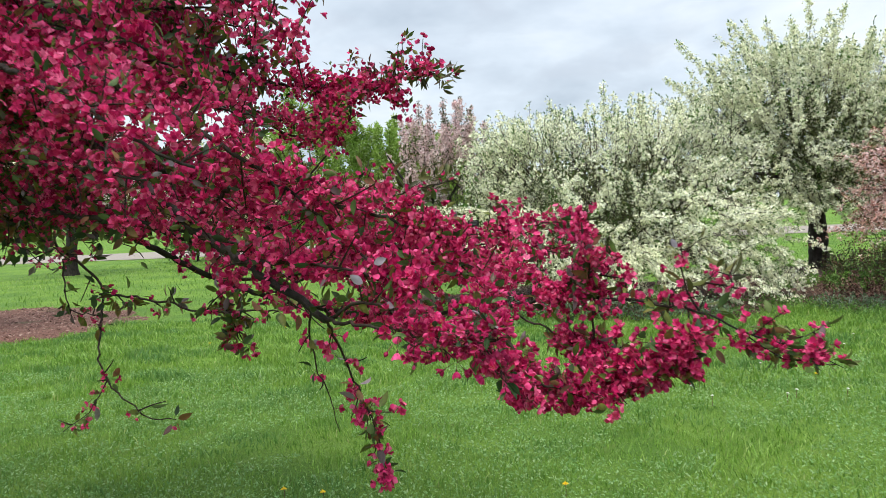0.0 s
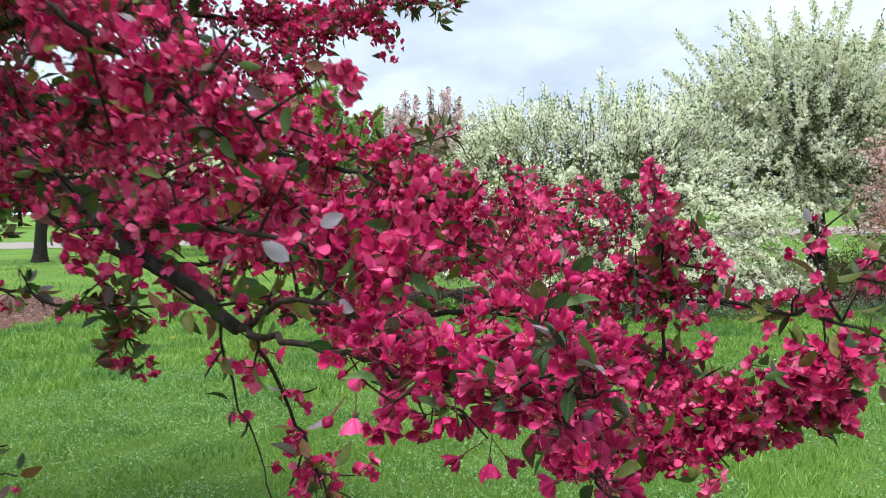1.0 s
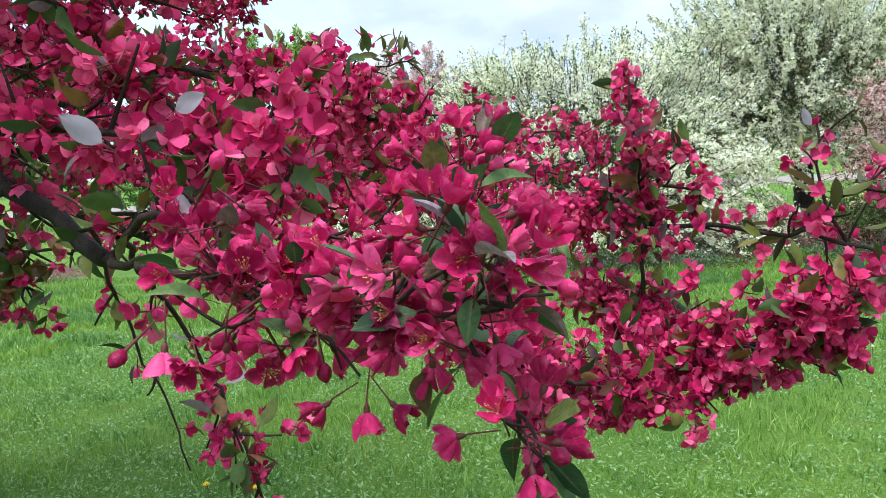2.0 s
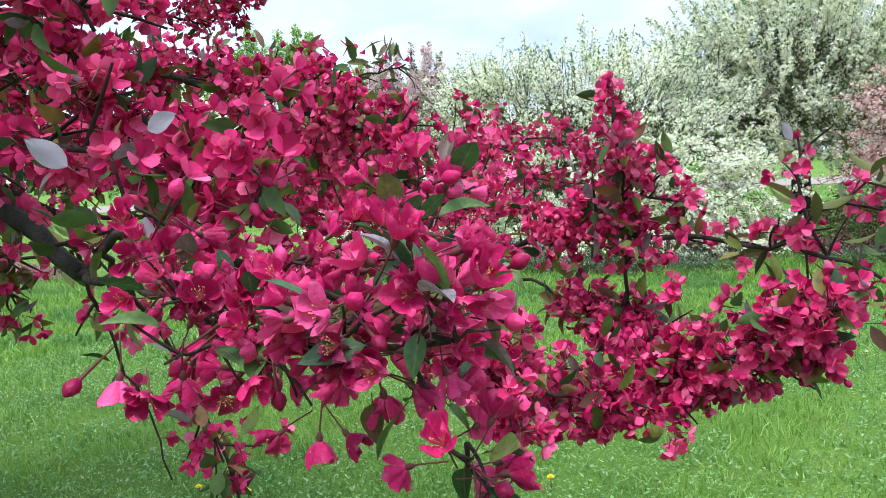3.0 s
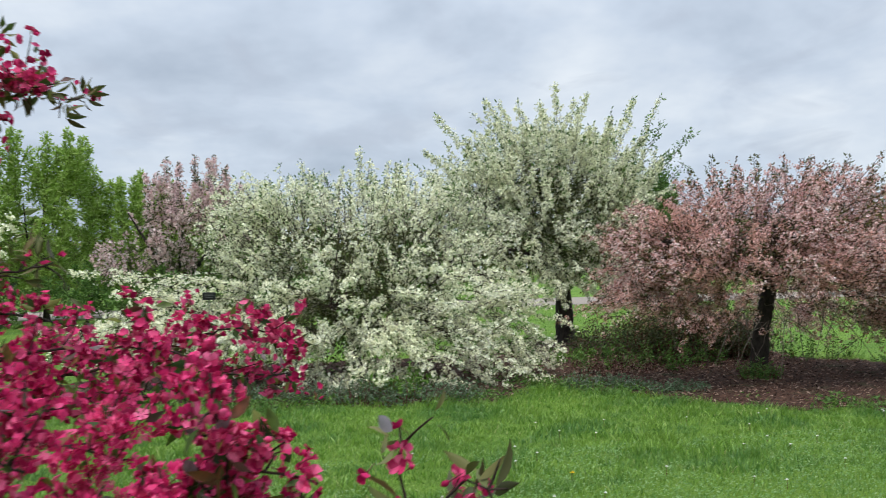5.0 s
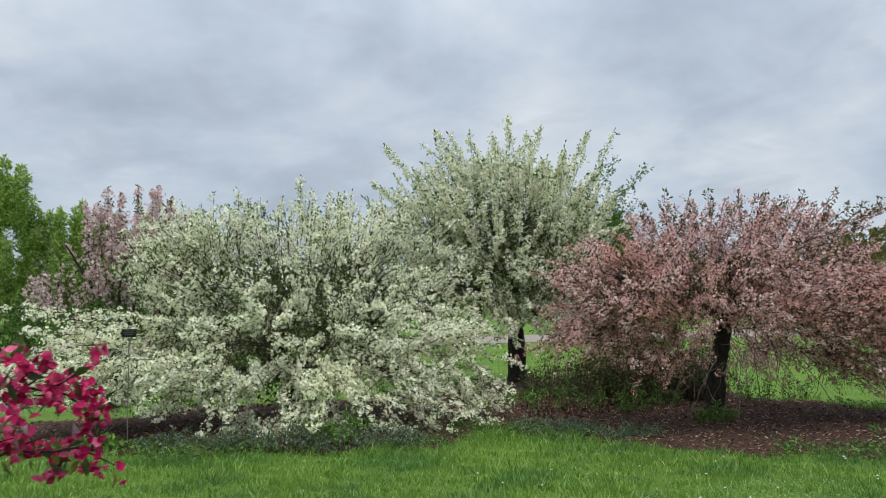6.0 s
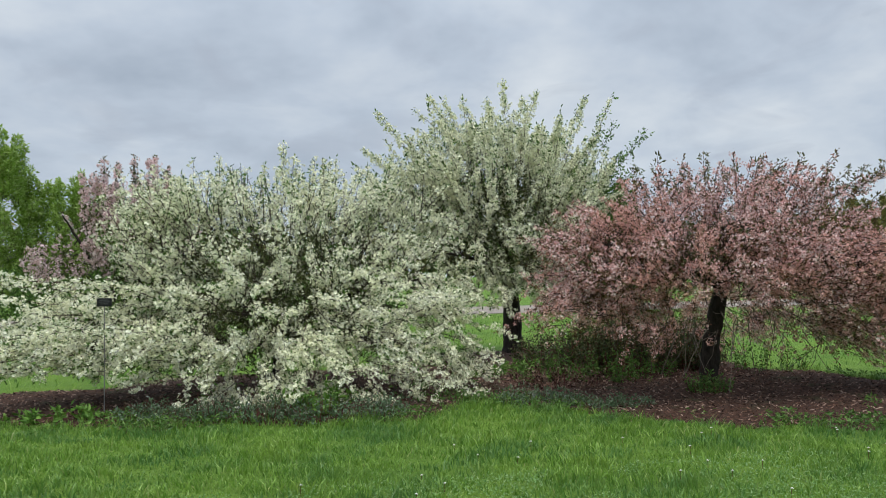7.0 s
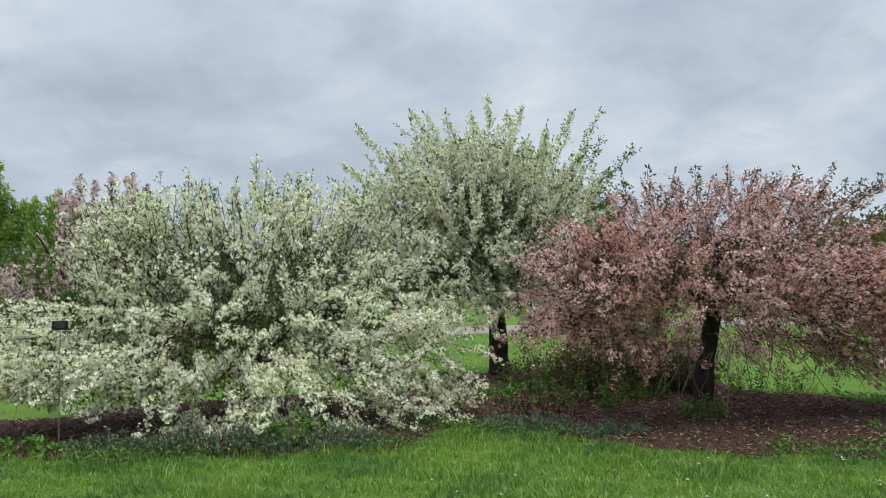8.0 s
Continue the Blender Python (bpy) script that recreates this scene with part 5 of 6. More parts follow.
    for dx, dy, dz in ((-0.1, 0.5, 0.15), (-0.35, 0.9, 0.3), (-0.75, 0.2, 0.12), (-0.6, 0.7, -0.1), (-0.2, 0.25, 0.32), (-0.9, 1.1, 0.1), (-0.55, 0.3, 0.4)):
        bough([(-2.0 + dx * 0.5, 3.2 + dy * 0.5, 2.2), (-1.25 + dx, 2.5 + dy, 2.05 + dz), (-0.7 + dx, 2.2 + dy, 1.92 + dz), (-0.3 + dx, 2.05 + dy, 1.82 + dz * 0.7)], 0.012, 0.003, gap=0.03, flowers=5.0, spread=0.08, twig=0.18, twig_gap=0.06, leafy=1.6, longer=1.3)
    bough([(-1.2, 2.75, 1.95), (-0.95, 2.45, 1.8), (-0.65, 2.2, 1.75), (-0.4, 2.05, 1.7)], 0.01, 0.003, gap=0.035, flowers=3.6, spread=0.06, twig=0.14, twig_gap=0.07)

    # the middle of the crown
    bough([(-2.95, 3.8, 1.35), (-1.8, 3.4, 1.9), (-0.9, 2.9, 1.80), (-0.3, 2.7, 1.68), (0.05, 2.65, 1.58), (0.28, 2.5, 1.49)], 0.028, 0.003, gap=0.026, flowers=5.6, size=0.028, spread=0.06, first=1.3, twig=0.09, twig_gap=0.04)
    bough([(-0.9, 2.9, 1.80), (-0.4, 2.8, 1.58), (0.0, 2.75, 1.50), (0.22, 2.66, 1.45), (0.34, 2.6, 1.42)], 0.01, 0.002, gap=0.028, flowers=5.6, size=0.028, spread=0.055, twig=0.08, twig_gap=0.05, first=0.2)
    bough([(-1.6, 3.2, 1.85), (-1.1, 2.75, 1.66), (-0.7, 2.57, 1.61), (-0.45, 2.52, 1.55), (-0.2, 2.5, 1.5)], 0.014, 0.003, gap=0.04, flowers=4.6, size=0.028, spread=0.05, twig=0.12, twig_gap=0.08, first=0.3)
    bough([(-1.8, 3.4, 1.9), (-1.2, 3.3, 1.88), (-0.5, 3.25, 1.74), (-0.22, 3.26, 1.71), (-0.06, 3.27, 1.69)], 0.015, 0.003, gap=0.035, flowers=4.6, size=0.028, spread=0.05, twig=0.07, twig_gap=0.06, first=0.3, leafy=1.6)
    bough([(-0.5, 3.25, 1.74), (-0.1, 3.2, 1.66), (0.1, 3.24, 1.70), (0.2, 3.26, 1.72)], 0.005, 0.002, gap=0.03, flowers=0.4, spread=0.05, leafy=2.4, twig=0.09, twig_gap=0.05, longer=1.3, bronze=True)
    bough([(-1.5, 3.4, 1.75), (-0.7, 3.2, 1.5), (-0.1, 3.0, 1.46), (0.15, 3.0, 1.42)], 0.012, 0.003, gap=0.03, flowers=5.0, size=0.028, spread=0.06, twig=0.13, twig_gap=0.06, first=0.4)

    # the thick of the crown at head height and above
    for k in range(14):
        tip = (-0.42 - 0.85 * rng.uniform(), 2.55 + 0.8 * rng.uniform(), 1.92 + 0.5 * rng.uniform())
        bough([(-2.2, 3.3, 2.2), ((tip[0] - 2.0) / 2, tip[1] + 0.25, tip[2] + 0.1), (tip[0] - 0.2, tip[1] + 0.05, tip[2] + 0.06), tip], 0.012, 0.003, gap=0.03, flowers=4.2, spread=0.09, first=0.5, twig=0.18, twig_gap=0.065, leafy=3.2, longer=1.5)
    bough([(-1.2, 3.1, 2.5), (-0.7, 2.95, 2.55), (-0.45, 2.9, 2.45), (-0.36, 2.88, 2.36), (-0.33, 2.87, 2.28)], 0.008, 0.0015, gap=0.05, flowers=0.8, spread=0.03, leafy=2.0, twig=0.1, twig_gap=0.06, longer=1.25, bronze=True)

    # the high sprays behind
    bough([(-0.55, 3.85, 2.2), (-0.3, 3.68, 2.10), (-0.15, 3.58, 2.12), (-0.06, 3.52, 2.14)], 0.006, 0.002, gap=0.02, flowers=6.5, spread=0.06, twig=0.11, twig_gap=0.04)
    bough([(-0.9, 3.9, 2.15), (-0.55, 3.7, 2.02), (-0.38, 3.62, 2.04), (-0.25, 3.56, 1.98)], 0.006, 0.002, gap=0.026, flowers=4.4, spread=0.06, twig=0.11, twig_gap=0.05)
    bough([(-2.95, 3.8, 1.35), (-1.9, 4.1, 2.2), (-1.1, 4.0, 2.28), (-0.55, 3.85, 2.2), (-0.18, 3.66, 2.16), (0.0, 3.5, 2.16), (0.06, 3.58, 2.17)], 0.026, 0.003, gap=0.026, flowers=4.6, spread=0.055, twig=0.11, twig_gap=0.05, first=1.5)
    bough([(0.0, 3.5, 2.16), (0.09, 3.6, 2.17), (0.17, 3.66, 2.16)], 0.003, 0.0015, gap=0.03, flowers=0.6, spread=0.02, leafy=2.0, twig=0.08, twig_gap=0.04, longer=1.25, bronze=True)
    bough([(-0.05, 3.55, 2.16), (-0.03, 3.56, 2.24), (-0.02, 3.58, 2.32)], 0.003, 0.0015, gap=0.03, flowers=1.5, spread=0.015, leafy=1.8, twig=0.07, twig_gap=0.04)
    bough([(-1.1, 4.0, 2.28), (-0.75, 3.9, 2.05), (-0.48, 3.75, 1.94), (-0.36, 3.62, 1.98), (-0.3, 3.58, 1.88)], 0.008, 0.002, gap=0.028, flowers=4.2, spread=0.05, twig=0.1, twig_gap=0.06)
    bough([(-1.9, 4.1, 2.2), (-1.2, 3.7, 2.5), (-0.8, 3.5, 2.42), (-0.5, 3.3, 2.3)], 0.012, 0.003, gap=0.03, flowers=4.2, spread=0.06, twig=0.13, twig_gap=0.06)
    bough([(-1.9, 3.1, 2.3), (-1.2, 3.1, 2.2), (-0.8, 3.05, 2.05), (-0.45, 3.0, 1.95)], 0.012, 0.003, gap=0.03, flowers=4.2, spread=0.07, twig=0.15, twig_gap=0.06)

    # the body of the crown, farther back
    for k in range(20):
        a, b = rng.uniform(0, 1), rng.uniform(0, 1)
        tip = (-0.95 - 1.1 * a, 4.0 + 1.0 * b, 1.75 + 1.3 * rng.uniform(0, 1))
        bough([(-2.5, 4.0, 1.9), (-2.1 - 0.3 * a, 4.1 + 0.4 * b, tip[2] * 0.9), ((tip[0] - 2.1) / 2, tip[1] - 0.1, tip[2] + 0.12), tip], 0.012, 0.003, gap=0.06, flowers=3.2, spread=0.10, twig=0.24, twig_gap=0.09, leafy=5.0, longer=2.0)

    # the top of the crown, overhead: unseen boughs added to shade the blossom below
    for k in range(22):
        x, y = -0.7 - 1.7 * rng.uniform(), 1.9 + 2.6 * rng.uniform()
        z = 2.75 + 0.22 * max(0, y - 2.4) + 0.5 * rng.uniform()
        bough([(-2.4, 3.5, 2.4), ((x - 2.4) / 2, (y + 3.5) / 2, z), (x, y, z + 0.1), (x + 0.4, y - 0.2, z)], 0.012, 0.003, gap=0.06, flowers=2.2, spread=0.14, twig=0.34, twig_gap=0.08, leafy=4.0, size=0.045, longer=2.2)

    # the crown's near side, beside the path: unseen boughs added to block skylight
    for k in range(9):
        tip = (-1.25 - 0.9 * rng.uniform(), 1.0 + 1.5 * rng.uniform(), 1.7 + 1.5 * rng.uniform())
        bough([(-2.7, 3.3, 2.1), (-2.3, (tip[1] + 3.2) / 2, tip[2] + 0.2), (tip[0] - 0.2, tip[1] + 0.2, tip[2] + 0.1), tip], 0.014, 0.003, gap=0.06, flowers=2.0, spread=0.16, first=0.5, twig=0.36, twig_gap=0.09, leafy=4.0, size=0.05, longer=2.2)

    # the right-hand spray
    bough([(-1.5, 3.4, 1.75), (-0.8, 3.45, 1.35), (-0.22, 3.36, 1.21), (0.28, 2.97, 1.265), (0.5, 2.73, 1.32), (0.66, 2.60, 1.335), (0.77, 2.51, 1.33), (0.88, 2.43, 1.315), (0.97, 2.39, 1.27), (1.06, 2.37, 1.235), (1.14, 2.35, 1.22)],
          0.016, 0.002, gap=0.045, flowers=3.6, spread=0.035, twig=0.07, twig_gap=0.08, first=0.6, leafy=0.9, size=0.028, label="thin dark branch strung with blossom")
    bough([(0.5, 2.73, 1.32), (0.56, 2.62, 1.37), (0.64, 2.60, 1.40), (0.74, 2.58, 1.38)], 0.004, 0.002, gap=0.018, flowers=5, spread=0.045, twig=0.07, twig_gap=0.04)
    bough([(0.625, 2.60, 1.155), (0.62, 2.59, 1.295), (0.61, 2.55, 1.435), (0.595, 2.52, 1.555)], 0.004, 0.0018, gap=0.03, flowers=4.6, spread=0.03, twig=0.055, twig_gap=0.05, leafy=1.3)
    bough([(0.655, 2.59, 1.30), (0.60, 2.6, 1.36), (0.56, 2.62, 1.40)], 0.003, 0.0015, gap=0.03, flowers=3.0, spread=0.045, twig=0.07, twig_gap=0.04)
    bough([(0.3, 2.95, 1.26), (0.46, 2.85, 1.235), (0.6, 2.62, 1.18), (0.66, 2.5, 1.16), (0.74, 2.42, 1.17), (0.82, 2.35, 1.25)], 0.004, 0.002, gap=0.016, flowers=6.0, spread=0.06, twig=0.075, twig_gap=0.035, hang=0.5, first=0.32, size=0.028)
    bough([(0.32, 2.3, 1.27), (0.42, 2.27, 1.19), (0.52, 2.36, 1.14), (0.62, 2.44, 1.14), (0.72, 2.42, 1.14)], 0.004, 0.002, gap=0.016, flowers=6.0, spread=0.06, twig=0.075, twig_gap=0.035, hang=0.5, size=0.028)
    bough([(0.74, 2.42, 1.17), (0.82, 2.35, 1.245), (0.90, 2.35, 1.26)], 0.003, 0.0015, gap=0.016, flowers=5.4, spread=0.045, twig=0.06, twig_gap=0.04, hang=0.4, size=0.028)
    bough([(0.16, 1.95, 1.4), (0.24, 2.1, 1.33), (0.32, 2.3, 1.27)], 0.005, 0.004, gap=0.03, flowers=3.6, spread=0.035, twig=0.05, twig_gap=0.06)
    bough([(0.88, 2.43, 1.315), (0.84, 2.43, 1.40), (0.84, 2.44, 1.49)], 0.003, 0.0015, gap=0.03, flowers=1.0, spread=0.015, leafy=0.7, twig=0.05, twig_gap=0.08, bronze=True)
    bough([(0.82, 2.47, 1.325), (0.86, 2.42, 1.37), (0.92, 2.40, 1.41), (0.97, 2.38, 1.41)], 0.0025, 0.0015, gap=0.03, flowers=1.1, spread=0.02, leafy=1.6, twig=0.05, twig_gap=0.06, longer=1.35, bronze=True, size=0.028)
    bough([(0.97, 2.39, 1.27), (1.06, 2.36, 1.2), (1.15, 2.34, 1.19)], 0.002, 0.001, gap=0.026, flowers=3.6, spread=0.025, leafy=1.2, twig=0.06, twig_gap=0.045, size=0.028)
    bough([(1.06, 2.37, 1.235), (1.14, 2.42, 1.25), (1.22, 2.47, 1.26)], 0.002, 0.001, gap=0.03, flowers=0.3, spread=0.012, leafy=1.3, twig=0.04, twig_gap=0.05, longer=1.25, bronze=True)
    bough([(1.06, 2.37, 1.235), (1.15, 2.42, 1.20), (1.25, 2.47, 1.15)], 0.002, 0.001, gap=0.03, flowers=0.6, spread=0.012, leafy=1.3, twig=0.04, twig_gap=0.05, longer=1.25, bronze=True)

    # the low sprays behind it
    bough([(-0.8, 3.45, 1.35), (-0.1, 3.7, 1.38), (0.3, 3.72, 1.46), (0.52, 3.66, 1.53), (0.64, 3.72, 1.52), (0.74, 3.84, 1.45)], 0.008, 0.002, gap=0.028, flowers=4.4, size=0.026, spread=0.05, twig=0.08, twig_gap=0.05, first=0.25)
    bough([(0.3, 3.72, 1.48), (0.5, 3.62, 1.42), (0.62, 3.7, 1.40), (0.74, 3.82, 1.38)], 0.004, 0.002, gap=0.032, flowers=3.6, size=0.026, spread=0.06, twig=0.1, twig_gap=0.05)
    bough([(-0.3, 3.6, 1.4), (0.05, 3.4, 1.5), (0.3, 3.35, 1.52), (0.45, 3.4, 1.5)], 0.005, 0.002, gap=0.026, flowers=5.4, size=0.028, spread=0.07, twig=0.12, twig_gap=0.05)
    bough([(-0.3, 3.5, 1.35), (0.0, 3.2, 1.36), (0.25, 3.0, 1.38), (0.42, 2.9, 1.36)], 0.005, 0.002, gap=0.026, flowers=5.4, size=0.028, spread=0.06, twig=0.11, twig_gap=0.05)
    bough([(-0.1, 3.7, 1.38), (0.15, 3.5, 1.36), (0.36, 3.33, 1.36), (0.5, 3.2, 1.35)], 0.005, 0.002, gap=0.03, flowers=4.8, size=0.028, spread=0.05, twig=0.09, twig_gap=0.06)
    bough([(-1.9, 4.1, 1.7), (-0.8, 4.5, 1.62), (-0.05, 4.45, 1.5), (0.15, 4.15, 1.32), (0.3, 4.0, 1.3)], 0.012, 0.002, gap=0.032, flowers=4.8, size=0.028, spread=0.06, twig=0.12, twig_gap=0.07, first=0.6)
    bough([(-0.22, 3.36, 1.21), (0.0, 3.1, 1.24), (0.1, 2.98, 1.2)], 0.005, 0.002, gap=0.035, flowers=4.4, size=0.028, spread=0.04, twig=0.08, twig_gap=0.06, hang=0.4)
    bough([(-0.6, 3.4, 1.3), (-0.3, 3.9, 1.4), (0.05, 4.1, 1.42)], 0.006, 0.002, gap=0.032, flowers=4.4, size=0.028, spread=0.06, twig=0.1, twig_gap=0.07)

    # the far side of the crown
    for k in range(9):
        a = 1.2 + 3.3 * k / 8
        r = 1.5 + 0.8 * rng.uniform()
        tip = (-3.1 + r * math.cos(a), 3.9 + r * math.sin(a), 1.5 + 1.4 * rng.uniform())
        bough([(-2.95, 3.8, 1.3), (-3.0 + 0.4 * math.cos(a), 3.85 + 0.4 * math.sin(a), 1.9), (-3.1 + 0.65 * r * math.cos(a), 3.9 + 0.65 * r * math.sin(a), tip[2] + 0.35), tip], 0.028, 0.003, gap=0.07, flowers=3.0, spread=0.14, first=0.6, twig=0.4, twig_gap=0.08, leafy=3.0, size=0.042, longer=1.8)

    # dark leafy twigs under the limbs
    for tip in ((-1.22, 2.85, 1.52), (-0.97, 2.66, 1.50), (-1.02, 2.8, 1.6), (-1.18, 2.7, 1.62), (-0.70, 2.6, 1.50)):
        bough([(-1.6, 3.1, 1.8), ((tip[0] - 1.55) / 2, tip[1] + 0.2, tip[2] + 0.16), (tip[0] - 0.1, tip[1] + 0.05, tip[2] + 0.05), tip], 0.006, 0.0015, gap=0.04, flowers=1.1, spread=0.04, first=0.2, leafy=1.3, twig=0.11, twig_gap=0.09, hang=0.3, longer=1.0, size=0.022)

    # thin hanging twigs with buds and small leaves
    bough([(-1.3, 2.95, 1.62), (-1.0, 2.72, 1.5), (-0.89, 2.69, 1.42), (-0.84, 2.58, 1.30), (-0.79, 2.48, 1.22), (-0.72, 2.42, 1.15), (-0.60, 2.36, 1.085), (-0.50, 2.33, 1.08)], 0.006, 0.0015, gap=0.12, flowers=0.35, spread=0.01, leafy=1.5, twig=0.07, twig_gap=0.18, hang=0.3, first=0.35, size=0.018)
    bough([(-0.88, 2.66, 1.39), (-0.66, 2.52, 1.385), (-0.48, 2.46, 1.355), (-0.30, 2.47, 1.345), (-0.1, 2.25, 1.385)], 0.004, 0.002, gap=0.05, flowers=1.0, spread=0.02, leafy=2.0, twig=0.06, twig_gap=0.09, hang=0.5, size=0.020)
    bough([(-0.42, 2.48, 1.40), (-0.40, 2.48, 1.34), (-0.36, 2.48, 1.26)], 0.003, 0.0015, gap=0.022, flowers=2.0, spread=0.04, leafy=3.6, twig=0.08, twig_gap=0.035, hang=0.6, size=0.028)
    bough([(-1.05, 2.75, 1.5), (-1.0, 2.68, 1.36), (-0.85, 2.6, 1.33)], 0.003, 0.0015, gap=0.06, flowers=0.6, spread=0.02, leafy=2.0, twig=0.06, twig_gap=0.1, hang=0.4, size=0.019)
    bough([(-0.74, 2.43, 1.17), (-0.76, 2.36, 1.1), (-0.8, 2.3, 1.06)], 0.002, 0.001, gap=0.05, flowers=0.8, spread=0.01, leafy=2.2, twig=0.03, twig_gap=0.1, hang=0.4, size=0.019)
    bough([(-0.02, 2.1, 1.39), (-0.03, 2.22, 1.3), (0.0, 2.27, 1.19), (0.05, 2.26, 1.07), (0.07, 2.25, 0.97)], 0.004, 0.0015, gap=0.04, flowers=1.8, spread=0.02, leafy=1.2, twig=0.05, twig_gap=0.08, hang=0.8, size=0.028, first=0.12)
    bough([(-0.06, 2.12, 1.4), (-0.1, 2.25, 1.28), (-0.07, 2.3, 1.14), (-0.05, 2.3, 1.05)], 0.003, 0.0012, gap=0.09, flowers=0.8, spread=0.01, leafy=1.2, twig=0.03, twig_gap=0.15, hang=0.8, size=0.026, first=0.12)

    bough([(0.04, 2.26, 1.09), (0.03, 2.25, 1.12), (0.035, 2.24, 1.05)], 0.0015, 0.001, gap=0.016, flowers=2.2, spread=0.02, leafy=1.0, twig=0, hang=0.5, size=0.024)
    bough([(0.07, 2.25, 0.99), (0.075, 2.24, 0.96), (0.07, 2.24, 0.985)], 0.0015, 0.001, gap=0.012, flowers=3.0, spread=0.016, leafy=0.6, twig=0, hang=0.6, size=0.026)

    # one young leaf turned so that its pale felted back shows
    pale = close_leaves[2].copy()
    pale.materials[0] = M_PALELEAF
    for p, w, k in (((0.835, 2.43, 1.475), (-0.5, -0.3, 0.6), 0.034), ((0.13, 1.90, 1.50), (0.7, -0.2, 0.3), 0.030), ((0.145, 1.78, 1.47), (-0.6, -0.2, 0.5), 0.030), ((0.175, 1.79, 1.44), (0.5, -0.5, -0.2), 0.024)):
        ob = part("leaf", pale, root, "pale grey-mauve leaf back")
        ob.matrix_basis = Matrix.LocRotScale(Vector(p) - root.location, Vector(w).to_track_quat("X", "Y"), Vector((k, k, k)))
    root_at = np.array(root.location)
    for s in (petals, leaves, tips, twigs):
        s.v = [v - root_at for v in s.v]
    part("blossom", petals.mesh("blossom", [M_RED, M_STEM, M_STAMEN], True), root, kind="stuff")
    part("foliage", leaves.mesh("foliage", [M_REDLEAF], True), root, kind="stuff")
    part("young_foliage", tips.mesh("young_foliage", [M_TIPLEAF], True), root, "bronze and olive young leaves", kind="stuff")
    part("twigwork", twigs.mesh("twigwork", [M_TWIG], True), root, kind="stuff")


red_tree()


# ---- under the trees, and in the lawn ----
def chips(seed, low, high, n, mat, label):
    rng = np.random.default_rng(seed)
    p = rng.uniform(low, high, (n, 3))
    b = bed(p[:, 0], p[:, 1])
    p, b = p[b > -0.02], b[b > -0.02]
    p[:, 2] = np.clip(b * 0.35, -0.05, 0.05) + 0.008
    tv = np.array([(-0.5, -0.16, 0), (0.5, -0.12, 0.03), (0.45, 0.15, 0), (-0.5, 0.14, 0.05), (0, 0.02, 0.14)])
    tf = [np.array([(0, 1, 4), (1, 2, 4), (2, 3, 4), (3, 0, 4)])]
    way = unit(rng.normal(size=(len(p), 3)) * 0.35 + (0, 0, 1))
    v, f = scatter(tv, tf, frames(way, rng), rng.uniform(0.02, 0.06, len(p)), p)
    tagged(new("wood_chips", np_mesh("wood_chips", v, f, [mat])), label, "wood chips", kind="stuff")


